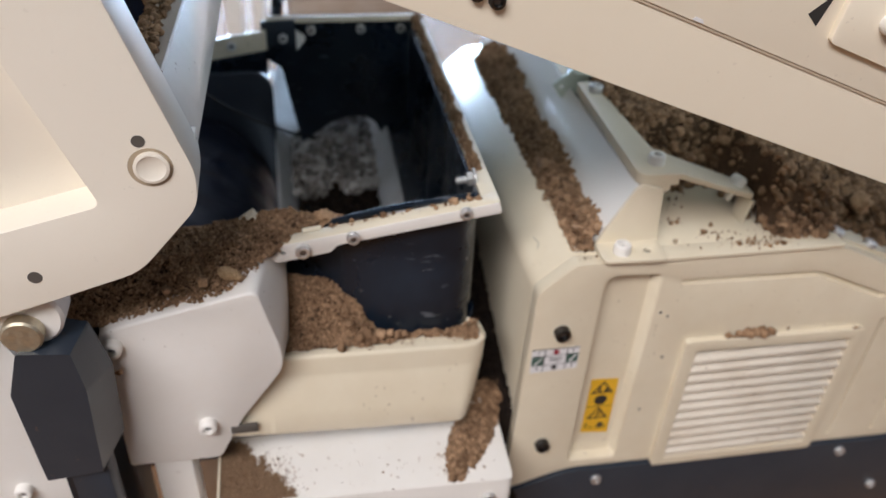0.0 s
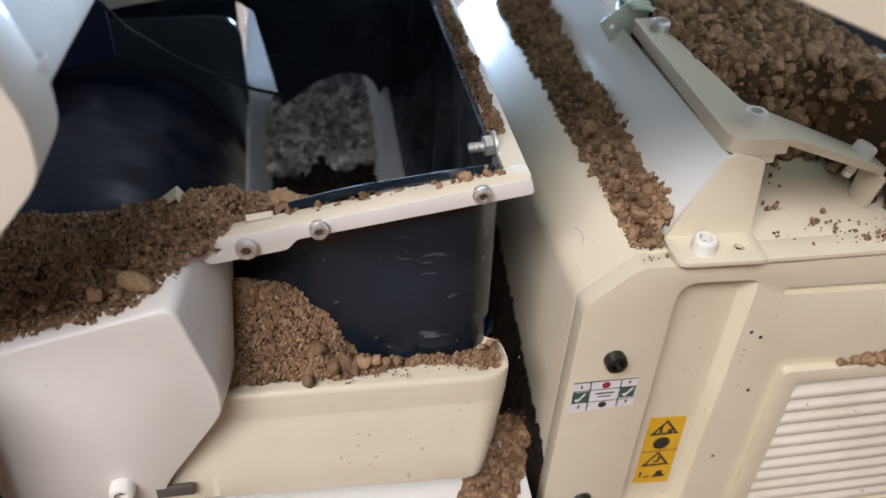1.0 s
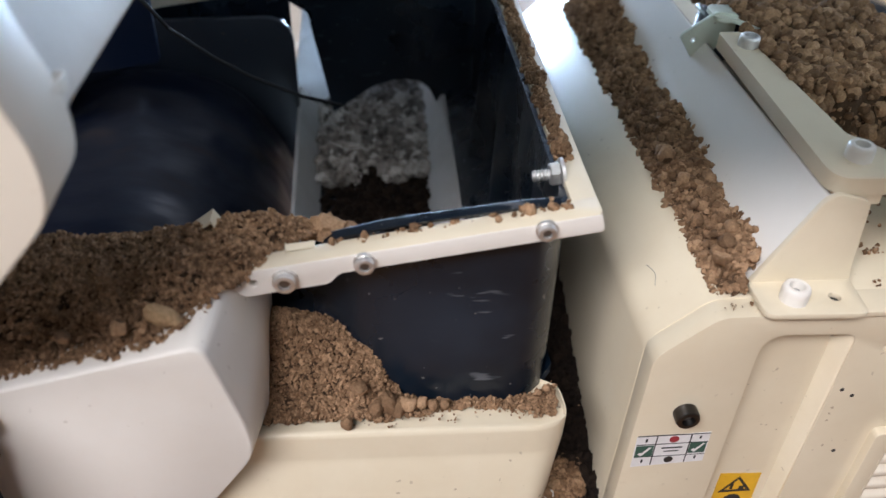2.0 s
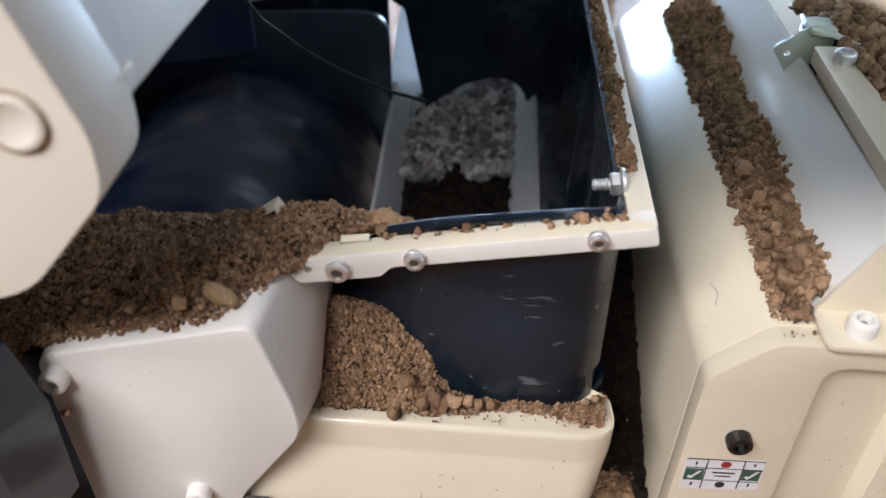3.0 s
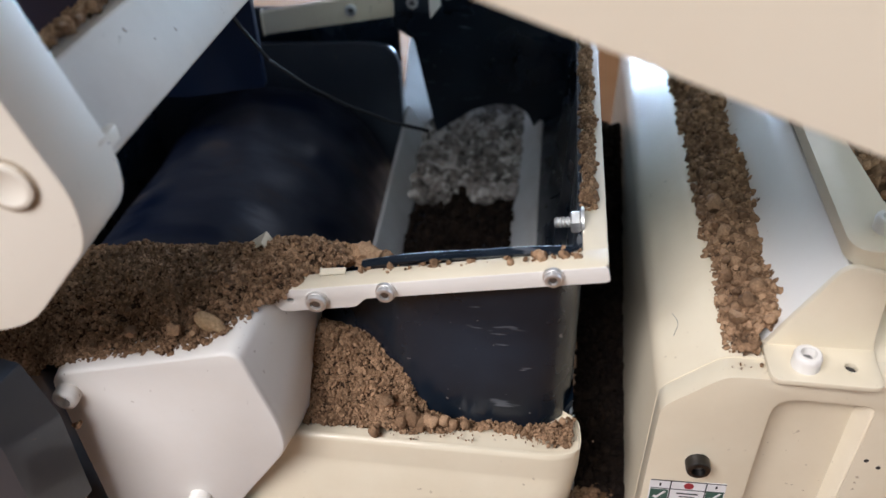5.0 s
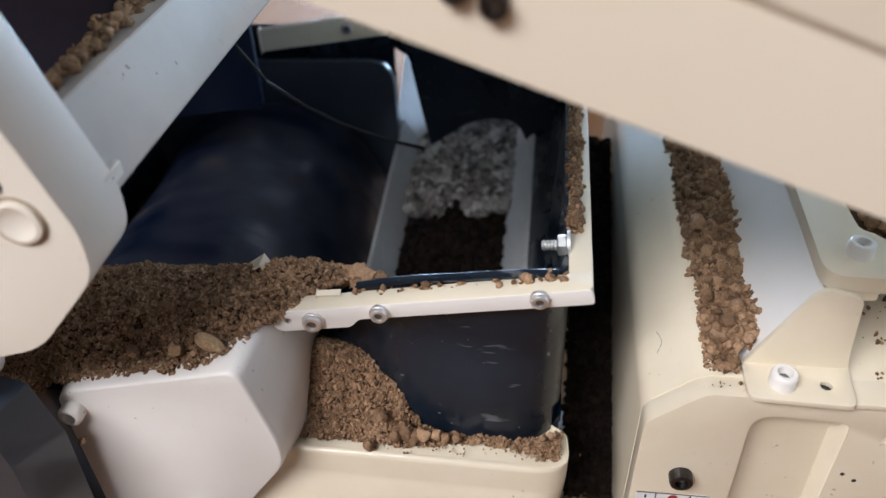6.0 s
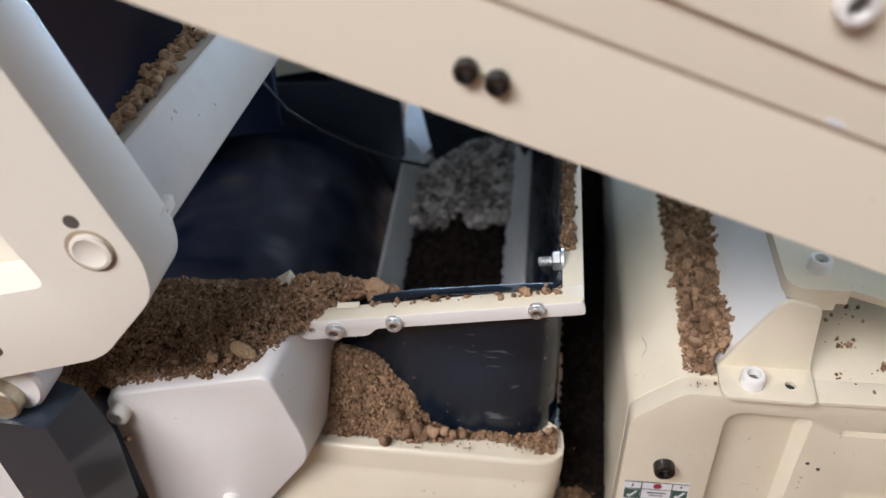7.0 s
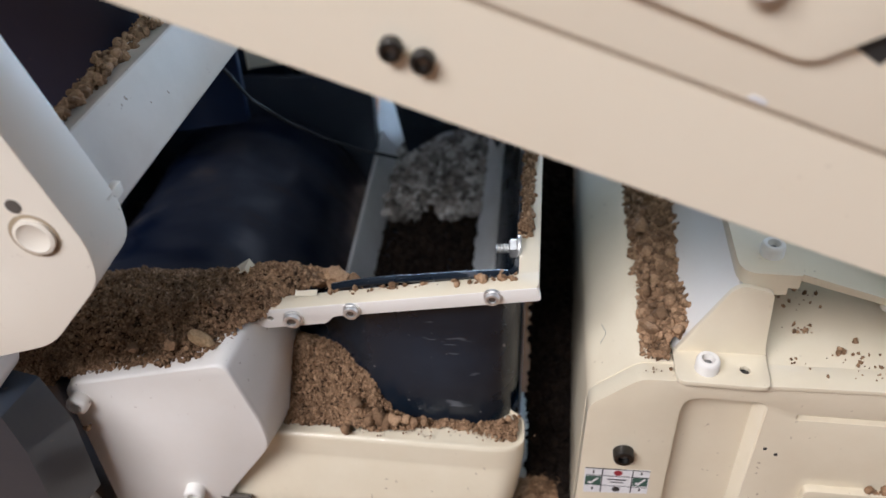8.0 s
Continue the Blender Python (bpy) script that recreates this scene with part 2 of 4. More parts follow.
def thin_plastic():
    m, nt, b = nodes_of("thin_white_plastic")
    nt.links.new(ramp(nt, noise_node(nt, 60, 4), [(0.35, (0.60, 0.58, 0.55)), (0.65, (0.80, 0.80, 0.80))]), b.inputs["Base Color"])
    b.inputs["Roughness"].default_value = 0.35
    leak = nt.nodes.new("ShaderNodeBsdfTranslucent")
    leak.inputs["Color"].default_value = (0.8, 0.8, 0.8, 1)
    both = nt.nodes.new("ShaderNodeMixShader")
    both.inputs[0].default_value = 0.5
    nt.links.new(b.outputs[0], both.inputs[1])
    nt.links.new(leak.outputs[0], both.inputs[2])
    nt.links.new(both.outputs[0], nt.nodes["Material Output"].inputs["Surface"])
    return m


PLASTIC = thin_plastic()
STRUT = paint("dull_strut_paint", (0.66, 0.60, 0.52), (0.46, 0.39, 0.31), 0.36, 1.0, 0.7, 0.08)
PANEL = paint("dull_dark_panel", (0.026, 0.031, 0.042), (0.050, 0.054, 0.064), 0.34, 0.4, 0.3)
# Navy tint stands in for the blue haze over this dark sheet.
NAVY = paint("navy_haze_sheet", (0.004, 0.010, 0.030), (0.010, 0.018, 0.042), 0.35, 0.3, 0.2)
DARK_STEEL = metal("socket_shade_steel", (0.22, 0.215, 0.21), 0.4)
SOIL_GAP_SHADE = soil_material("shaded_soil_gaps", (0.06, 0.035, 0.020), (0.12, 0.072, 0.042), (0.20, 0.125, 0.075))
HOLE = plain("recess_shade_and_grime", (0.10, 0.085, 0.07), 0.8)
SEAM = plain("seam_shadow_tan", (0.56, 0.46, 0.33), 0.9)
DUST_SHADOW = plain("groove_dust_and_shadow", (0.42, 0.33, 0.22), 0.9)

# ---- setting ----
def room():
    bm = box(-2500, 2500, -2600, 2600, -20, 0, 0)
    solo("floor", bm, WOOD, "brown wooden floor under the machine", "floor", kind="structure")
    # Assumed shell, never in view: dark walls and ceiling limit bounced light.
    solo("ceiling", box(-2500, 2500, -2600, 2600, 2700, 2800, 0), WALL, "unseen grey plaster ceiling", "ceiling", kind="structure")
    solo("wall_west", box(-2600, -2500, -2600, 2600, 0, 2700, 0), WALL, "grey plaster wall", "wall", kind="structure")
    solo("wall_east", plate([(-2600, 0), (2600, 0), (2600, 2700), (-2600, 2700)], [[(-550, 700), (1150, 700), (1150, 2000), (-550, 2000)]], yz(2500), 100, 0), WALL, "unseen grey plaster wall with an opening for the side fill", "wall", kind="structure")
    hole = [(-1950, 1680), (-60, 1680), (-60, 2480), (-1950, 2480)]
    solo("wall_south", plate([(-2500, 0), (2500, 0), (2500, 2700), (-2500, 2700)], [hole], xz(-1640), 100, 0), WALL, "grey plaster wall with a wide window", "wall", kind="structure")
    hole = [(-480, 20), (440, 20), (440, 420), (-480, 420)]
    # The upper opening is assumed, for the fill lamp behind.
    solo("wall_north", plate([(-2500, 0), (2500, 0), (2500, 2700), (-2500, 2700)], [hole, [(-480, 720), (640, 720), (640, 1520), (-480, 1520)]], xz(1600), 100, 0), WALL, "grey plaster wall with a low window", "wall", kind="structure")
    win = thing("window_1", "white framed low window near the floor", "window", (-20, 1650, 0), kind="structure")
    part("window_frame", plate([(-480, 20), (440, 20), (440, 420), (-480, 420)], [[(-440, 40), (-50, 40), (-50, 400), (-440, 400)], [(10, 40), (400, 40), (400, 400), (10, 400)]], xz(1625), 50, 3), WHITE, win)


room()


# ---- engine housing ----
def socket_screw(name, at, axis, parent, mat=WHITE, r=2.8, h=3.2, washer=0.0, label=""):
    """A cap screw: rounded head with a hexagonal socket, with or without a washer."""
    a = Vector(axis).normalized()
    p = Vector(at)
    if washer:
        part("washer", lathe([(washer * 0.4, -0.2), (washer, -0.2), (washer, 0.55), (washer * 0.4, 0.6)], p, a), STEEL, parent, "steel washer")
        p = p + a * 0.5
    head = lathe([(r, 0), (r, h * 0.72), (r * 0.93, h * 0.93), (r * 0.82, h), (r * 0.56, h), (r * 0.5, h * 0.45), (0.02, h * 0.42)], p, a)
    ob = part(name, head, mat, parent, label)
    # Darker hexagon holds the shade inside the socket.
    part("socket", lathe([(r * 0.47, 0), (r * 0.47, 0.25)], p + a * h * 0.46, a, 6), DARK_STEEL, ob, "dark hexagonal socket")
    return ob


def engine_housing():
    t = thing("engine_housing", "cream painted machine housing with louvred grille, dusted with soil", "housing", (70, 90, 40))
    sec = rounded([(-14.6, 45), (-11.4, 205.2), (1.2, 216.6), (100, 216.8), (126, 206), (190, 176), (190, 45)], [0, 4, 3, 4, 6, 3, 0], 6)
    body = plate([(x, z) for x, z in sec], [], xz(5.9), 181, 0.8)
    part("body", body, CREAM, t)
    outline = rounded([(-13.5, 99), (-11.3, 205.0), (1.2, 216.2), (102, 215.2), (124.5, 204.5), (190, 172), (190, 104), (12, 108.5)], [2, 3, 2.5, 5, 6, 2, 2, 6])
    recess = rounded([(12.2, 113), (33, 112), (34, 209.5), (12.2, 210.5)], [2, 2, 3, 6])
    slot = rounded([(41.5, 203.6), (96, 202.2), (128, 188.2), (130, 190), (97, 204.8), (41.5, 206.2)], [1, 1.5, 0.8, 0.8, 1.5, 1])
    gap_a = [(132.4, 110), (134.2, 110), (134.2, 178), (132.4, 178)]
    gap_b = [(154.2, 110), (155.6, 110), (155.6, 170), (154.2, 170)]
    louvre = [(53, 109.5), (121.4, 109), (121.4, 171), (53, 172.5)]
    part("front_panel", plate(outline, [recess, slot, gap_a, gap_b, louvre], xz(0), 6.0, 0.8, 3), CREAM, t)
    part("recess_back", plate([(8, 109), (40, 109), (40, 212), (8, 212)], [], xz(4.6), 1.5, 0), CREAM, t)
    part("top_edge", plate(rounded([(12, -1.0), (101.5, -1.0), (101.5, 6.4), (12, 6.4)], [1, 1, 0, 0]), [], xy(215.75), 1.3, 0.5, 3), CREAM, t)
    part("slot_back", plate([(39, 200), (98, 199), (133, 184), (133, 193), (98, 208), (39, 208)], [], xz(1.8), 1.5, 0), CREAM, t)
    # Slate backing paints the shade inside the narrow door gaps.
    part("gap_back", box(131, 158, 3.2, 4.6, 108, 180, 0), SLATE, t, "dark backing that holds the shade of the door gaps")
    # sloped flanks of the recess
    bm = ring_solid([[(34.4, 0.5, z), (34.4, 4.9, z), (31.4, 4.9, z), (33.4, 0.5, z)] for z in (113.2, 209.0)])
    part("recess_flank", bevel(bm, 0.4), CREAM, t)
    # grille
    g = part("grille", plate(rounded([(49.4, 105.8), (124.6, 105), (125.4, 175.2), (49.4, 177)], 2.0), [rounded([(54.4, 110.5), (119.8, 109.8), (120.4, 170.4), (54.4, 172)], 1.2)], xz(-2.4), 3.0, 0.9, 3), CREAM, t)
    # Dark backing paints shade and dirt into the gaps between slats.
    part("grille_back", box(51, 123, 4.2, 5.6, 107, 175, 0), HOLE, t, "dark backing for shade and dust between the grille slats")
    for k in range(11):
        z = 112.2 + k * 5.35
        prof = [(3.6, z - 1.2), (-1.4, z - 1.7), (-2.2, z - 1.2), (-2.3, z + 0.9), (-1.4, z + 1.7), (3.6, z + 2.1)]
        part("slat", bevel(ring_solid([[(x, y, zz) for y, zz in prof] for x in (53.6, 121.2)]), 0.3, 1), CREAM_DIRTY, g)
    # bolts
    for z in (186.4, 126.0):
        socket_screw("bolt", (-0.5, 0, z), (0, -1, 0), t, BLACK_STEEL, 2.9, 3.0, label="black oxide socket bolt")
    for x, z in ((103.5, 0), (119.5, 0)):
        y = 8
        zz = 217 if x < 100 else 217 - (x - 100) * 0.423
        socket_screw("screw", (x, y, zz), (0.35 if x > 100 else 0, 0, 1), t, STEEL, 2.7, 2.0, label="steel button screw")
    # dark skirt
    sk = rounded([(-16, 40), (-16, 92), (-13, 97.5), (12, 107), (190, 102.5), (190, 40)], [1, 1, 2, 4, 1, 1])
    s = part("skirt", plate(sk, [], xz(-1.2), 9, 0.6), SLATE, t, "dark slate grey skirt plate")
    for x, z in ((26.3, 100.2), (142.6, 98.6), (169.6, 70), (60, 66), (-5, 66)):
        socket_screw("skirt_bolt", (x, -1.2, z), (0, -1, 0), s, STEEL, 2.3, 1.6, label="steel bolt")
    # instruction sticker: a frame of small cells
    st = part("control_sticker", plate([(-10.2, 166.6), (8.0, 167.6), (7.8, 178.6), (-10.4, 177.9)], [], xz(-0.12), 0.1, 0), STICKER, t, "white control sticker with small grid")
    bars = []
    for x0, x1, z0, z1 in ((-10, -5.6, 170.4, 174.6), (3.4, 7.6, 171.0, 175.2)):
        bars.append(box(x0, x1, -0.17, -0.11, z0, z1, 0))
    for b in bars:
        part("green_cell", b, INK_GREEN, st, "dark green cell")
    for cx, cz in ((-7.8, 172.4), (5.5, 173.0)):
        mark = plate([(cx - 1.5, cz - 0.9), (cx - 0.5, cz - 1.6), (cx + 1.7, cz + 1.5), (cx + 1.0, cz + 1.6), (cx - 0.5, cz - 0.5), (cx - 1.0, cz - 0.2)], [], xz(-0.21), 0.03, 0)
        part("pictogram_mark", mark, STICKER, st, "white pictogram stroke")
    lines = [box(-5.5, -5.2, -0.18, -0.11, 167.2, 178.2, 0), box(3.0, 3.3, -0.18, -0.11, 167.6, 178.4, 0), box(-10, 7.8, -0.18, -0.11, 174.9, 175.15, 0), box(-10, 7.8, -0.18, -0.11, 170.3, 170.5, 0), box(-10.2, 7.8, -0.18, -0.11, 178.1, 178.4, 0),
             box(-3.6, 1.6, -0.18, -0.11, 173.2, 173.7, 0), box(-2.8, 0.9, -0.18, -0.11, 172.0, 172.4, 0), box(-8.1, -7.6, -0.18, -0.11, 176, 177.2, 0), box(5.3, 5.8, -0.18, -0.11, 176.4, 177.4, 0), box(-8.0, -7.5, -0.18, -0.11, 168.2, 169.4, 0), box(5.4, 5.9, -0.18, -0.11, 168.7, 169.8, 0)]
    part("line_grid", join(*lines), INK, st, "thin black grid lines")
    part("red_mark", lathe([(1.2, 0), (1.2, 0.08)], (-1.0, -0.11, 176.6), (0, -1, 0), 16), INK_RED, st, "dark red round mark")
    part("ring_mark", lathe([(0.75, 0), (1.15, 0), (1.15, 0.08), (0.75, 0.08)], (-1.0, -0.11, 168.9), (0, -1, 0), 16), INK, st)
    # warning sticker in the recess
    wy = 4.45
    ws = part("warning_sticker", plate([(17.6, 124.4), (29.4, 123.0), (29.0, 154.4), (17.6, 155.2)], [], xz(wy), 0.1, 0), YELLOW, t, "yellow warning sticker with black pictograms")
    def tri(cz, h, w):
        out = [(23.3 - w, cz - h), (23.3 + w, cz - h), (23.3, cz + h)]
        inn = [(23.3 - w * 0.66, cz - h * 0.74), (23.3 + w * 0.66, cz - h * 0.74), (23.3, cz + h * 0.62)]
        return plate(out, [inn], xz(wy - 0.07), 0.06, 0)
    part("warning_triangle", tri(150.2, 3.3, 4.6), INK, ws)
    part("warning_triangle", tri(135.6, 3.3, 4.6), INK, ws)
    part("round_pictogram", lathe([(2.7, 0), (2.7, 0.07)], (23.3, wy - 0.01, 143.0), (0, -1, 0), 16), INK, ws)
    part("small_marks", join(box(21.6, 22.4, wy - 0.07, wy, 148.0, 150.4, 0), box(24.2, 25.6, wy - 0.07, wy, 147.8, 149.2, 0), box(22.4, 24.4, wy - 0.07, wy, 134.0, 134.7, 0), box(23.6, 24.4, wy - 0.07, wy, 134.2, 136.6, 0),
                             box(19.0, 19.7, wy - 0.07, wy, 127.2, 129.6, 0), box(20.6, 22.4, wy - 0.07, wy, 126.6, 127.2, 0), box(23.6, 27.6, wy - 0.07, wy, 126.4, 127.4, 0), box(24.4, 26.6, wy - 0.07, wy, 127.4, 129.4, 0), box(17.8, 28.9, wy - 0.07, wy, 139.2, 139.5, 0)), INK, ws)
    # drilled pits: flat dark discs with the shade of a hole painted on
    for x, z in ((36.4, 191.4), (39.6, 189.2), (42.0, 168.5), (38.6, 140.0)):
        part("pit", lathe([(0.55, 0), (0.55, 0.12)], (x, -0.02, z), (0, -1, 0), 10), SOCKET, t, "small dark pit")
    return t


engine_housing()


# ---- guard on the housing ----
def guard():
    t = thing("engine_guard", "cream sheet metal guard with rounded top plate", "guard", (30, 60, 217))
    fl = rounded([(9.4, 9.5), (9.6, -2.2), (32.0, -3.0), (32.8, 9.5)], [0, 2.5, 2, 0])
    part("foot", plate(fl, [[(26.7 + 1.35 * math.cos(a * 0.6283), 2.7 + 1.35 * math.sin(a * 0.6283)) for a in range(10)]], xy(217.2), 1.4, 0.4), CREAM, t)
    up = rounded([(9.4, 217.4), (33.0, 217.4), (32.2, 221.5), (31.2, 238.6), (23.6, 240.6), (21.2, 239.0)], [0, 0, 2, 1.5, 2, 2])
    part("front_bracket", plate(up, [], lambda u, v, d: (u, 8.2 + d + (v - 217) * 0.05, v), 1.4, 0.4), CREAM, t)
    # slanted long sheet
    rows = []
    for y in (9.9, 60, 104, 190):
        rows.append([(9.6, y, 217.2), (10.9, y, 216.9), (24.6, y, 238.0), (23.2, y, 238.8)])
    part("slanted_sheet", bevel(ring_solid(rows), 0.3, 1), GLOSS, t)
    # top plate with a downward arm
    strip = rounded([(22.6, 11.2), (37.0, 10.8), (37.0, 25.5), (33.4, 27.5), (29.0, 80), (22.6, 80)], [5, 0.5, 1, 2, 1, 1], 6)
    part("top_plate", plate(strip, [], lambda u, v, d: (u, v, 239.2 + d + (v - 11) * 0.028), 4.1, 1.1, 4), CREAM, t)
    arm = rounded([(36.4, 11.8), (70.8, 15.5), (71.4, 24.5), (36.4, 26.2)], [0, 2, 3, 0])
    part("side_arm", plate(arm, [], lambda u, v, d: (u, v, 241.1 + d - (u - 36.4) * 0.40), 2.2, 0.6), CREAM, t)
    part("hem", ring_solid([[(x0, 11.4, z0 - 5.2), (x0, 12.6, z0 - 5.2), (x0, 12.6, z0), (x0, 11.4, z0)] for x0, z0 in ((25.5, 241.4), (34.5, 241.8))]), CREAM, t)
    flap = rounded([(14.6, 227.2), (24.2, 227.2), (23.6, 216.5), (17.0, 214.9)], [0, 0, 2, 2])
    part("flap", plate(flap, [], lambda u, v, d: (69.6 + d + (v - 227) * 0.08, u, v), 1.3, 0.3), CREAM, t)
    socket_screw("screw", (17.2, 2.5, 218.5), (0, 0, 1), t, WHITE, 3.0, 3.8, label="white painted socket cap screw")
    # Dark disc below the foot paints the shade in its hole.
    part("hole_bottom", lathe([(1.5, 0), (1.5, 0.1)], (26.7, 2.7, 217.15), (0, 0, 1), 14), SOCKET, t, "dark screw hole")
    socket_screw("screw", (31.2, 18.8, 243.2), (0, 0, 1), t, WHITE, 2.9, 3.6, label="white painted socket cap screw")
    socket_screw("screw", (65.2, 20.6, 231.4), (0.37, 0, 0.93), t, WHITE, 2.9, 3.2, label="white painted socket cap screw")
    part("screw_thread", lathe([(1.3, 0), (1.5, 0.4), (1.3, 0.8), (1.5, 1.2), (1.3, 1.6), (1.5, 2.0), (1.3, 2.4), (1.5, 2.8), (1.3, 3.2), (1.2, 4.2)], (64.6, 20.4, 229.2), (-0.37, 0, -0.93), 12), STEEL, t, "bare steel thread")
    socket_screw("screw", (27.6, 71.8, 244.9), (0, 0, 1), t, STEEL, 2.7, 3.0, label="steel socket screw")
    # far end bracket, pale green with holes
    br = rounded([(15.2, 240.8), (22.0, 231.4), (30.5, 241.5), (30.0, 247.5), (24.0, 248.5)], 1.5)
    hs = [[(x + 0.9 * math.cos(a * 0.7854), z + 0.9 * math.sin(a * 0.7854)) for a in range(8)] for x, z in ((19.4, 239.6), (22.6, 236.4))]
    part("end_bracket", plate(br, hs, lambda u, v, d: (u, 87.5 + d - (v - 240) * 0.2, v), 1.2, 0.3), GREENISH, t, "pale green dusty end bracket with holes")
    part("end_strap", plate(rounded([(23, 84), (29, 83), (53, 88), (53, 96), (33, 97), (23, 93)], 2.5), [], lambda u, v, d: (u, v, 246.2 + d - max(0, u - 28) * 0.40), 1.3, 0.4), GREENISH, t, "pale green strap")
    return t


guard()


# ---- hopper ----
def lip_z(x):
    return 238.1 + (x + 25.8) * 0.136


def hopper():
    t = thing("feed_hopper", "cream framed hopper with black rubber lining and soil on the rim", "hopper", (-64, 88, 140))
    u = Vector((0.9902, 0.034, 0.1347))
    w = Vector((-0.1347, 0, 0.9909))
    o = Vector((-25.8, 8.4, 238.1))

    def at(a, b, d):
        return tuple(o + u * a + w * b + Vector((0, d, 0)))
    # front lip: an angle section, deeper at its left end
    face = rounded([(-74.0, -6.2), (-77.5, 0), (0, 0), (0.5, -4.3), (-54, -4.0), (-56.5, -6.2)], [1.5, 0.6, 1.0, 1.2, 1, 1])
    hole = [(-71.2 + 0.9 * math.cos(a * 0.7854), -3.0 + 0.9 * math.sin(a * 0.7854)) for a in range(8)]
    # Whiter paint than the flange stands in for the face's cool reflection.
    part("front_lip", plate(face, [hole], lambda a, b, d: at(a, b, d), 1.6, 0.4, 3), WHITE, t)
    top = rounded([(-77.5, 0.2), (0.2, 0.2), (0.2, 6.4), (-6, 6.0), (-77.5, 5.0)], [1, 1.5, 0, 0, 0])
    part("top_flange", plate(top, [], lambda a, b, d: at(a, d - 1.4, b), 1.5, 0.4), CREAM, t)
    part("right_rim", plate(rounded([(0.2, 14.0), (-5.0, 14.0), (-5.0, 166), (0.2, 166)], [0.5, 0.5, 1, 1]), [], lambda a, b, d: (-25.8 + a, b, 236.6 + d + a * 0.136 + (b - 14) * 0.016), 1.5, 0.4), CREAM, t)
    part("right_rim_face", plate([(9.6, 233.6), (166, 235.2), (166, 240.2), (9.6, 237.8)], [], yz(-26.6), 1.2, 0.4), CREAM, t)
    part("back_rim", ring_solid([[(x, y, z) for y, z in ((164.6, 241.8), (168.2, 241.8), (168.2, 239.4), (164.6, 239.4))] for x in (-98, -26)]), CREAM, t)
    part("back_rim_plate", bevel(ring_solid([[(x, y, z + (x + 99) * 0.16) for y, z in ((161.5, 237), (164, 237), (164, 227.5), (161.5, 227.5))] for x in (-150, -98.5)]), 0.5), CREAM, t)
    for x, z in ((-114.4, 230.4), (-91, 233.5)):
        socket_screw("screw", (x, 161.5, z), (0, -1, 0), t, STEEL, 2.2, 1.8, label="steel button screw")
    for x in (-78, -55, -36):
        socket_screw("screw", (x, 164.4, 236.0), (0, -1, 0), t, STEEL, 2.2, 1.6, label="steel button screw")
    for a, b, r in ((-65.0, -3.4, 2.75), (-48.7, -2.2, 2.4), (-11.6, -1.4, 2.3)):
        socket_screw("screw", at(a, b, 0), (0, -1, 0), t, STEEL, r * 0.84, 1.3, washer=r, label="steel socket screw")
    # nut and thread inside the corner
    part("bolt_thread", lathe([(1.1, 0), (1.35, 0.4), (1.1, 0.8), (1.35, 1.2), (1.1, 1.6), (1.35, 2.0), (1.1, 2.4), (1.35, 2.8), (1.1, 3.2), (1.35, 3.6), (1.0, 4.2)], (-33.0, 25.0, 237.2), (-1, 0, -0.1), 12), STEEL, t, "bare steel thread")
    part("nut", lathe([(2.3, 0), (2.7, 0.3), (2.7, 2.0), (2.3, 2.3)], (-31.2, 25.0, 237.4), (-1, 0, -0.1), 6), STEEL, t, "hexagonal steel nut")
    part("nut_washer", lathe([(3.4, 0), (3.4, 0.7)], (-30.4, 25.0, 237.5), (-1, 0, -0.1), 20), STEEL, t)
    # lining: front sheet that rounds into the right side
    plan = [(-110, 42), (-99, 31), (-89, 22), (-79, 13.5), (-71, 8.4), (-64, 6.4), (-55, 5.8), (-44, 5.9), (-39.4, 6.6), (-35.6, 8.4), (-32.6, 11.6), (-30.8, 16.0), (-30.0, 22), (-29.8, 60), (-29.8, 110), (-30, 163)]
    thick = 1.8
    inner = []
    for i, p in enumerate(plan):
        a, b = Vector(plan[max(i - 1, 0)]), Vector(plan[min(i + 1, len(plan) - 1)])
        d = (b - a).normalized()
        inner.append(Vector(p) + Vector((-d.y, d.x)) * thick)
    rings = []
    for z, k in ((150, 0.0), (187, 0.35), (210, 0.7), (238, 1.0)):
        ring = []
        for x, y in plan:
            top = k == 1.0
            ring.append((x, y + 6.0 * k * max(0.0, 1 - max(0.0, y - 6) / 14), (lip_z(x) - 1.5 - max(0.0, -82 - x) * 1.3) if top else z))
        for p in reversed(inner):
            ring.append((p.x, p.y + 6.0 * k * max(0.0, 1 - max(0.0, p.y - 8) / 14), (lip_z(p.x) - 1.5 - max(0.0, -82 - p.x) * 1.3) if k == 1.0 else z))
        rings.append(ring)
    part("front_lining", ring_solid(rings), RUBBER, t, "glossy black rubber lining sheet")
    # curled edge of the lining behind the lip
    crest = []
    for i in range(13):
        x = -80 + i * 3.9
        crest.append((x, 13.4 + 0.012 * (x + 80) + 0.3 * math.sin(i * 0.7), lip_z(x) + 0.4 + 1.2 * math.sin(math.pi * i / 12)))
    part("lining_edge", tube(crest, 1.1), RUBBER, t)
    # back curtain with an arched foot
    arch = [(-101, 239.5), (-100, 221), (-92.5, 216), (-85.0, 176.0), (-78, 181), (-70, 186.5), (-60, 189.5), (-52, 189), (-47.5, 185.5), (-45, 180), (-43, 173), (-30, 170), (-30, 240)]
    part("back_curtain", plate(rounded(arch, [1, 1, 1, 0.5, 2, 3, 3, 3, 2, 2, 2, 1, 1]), [], lambda a, b, d: (a, 165 + d + 3.0 * math.sin((b - 165) * 0.035), b), 2.0, 0.3), RUBBER, t, "black rubber curtain with arched bottom")
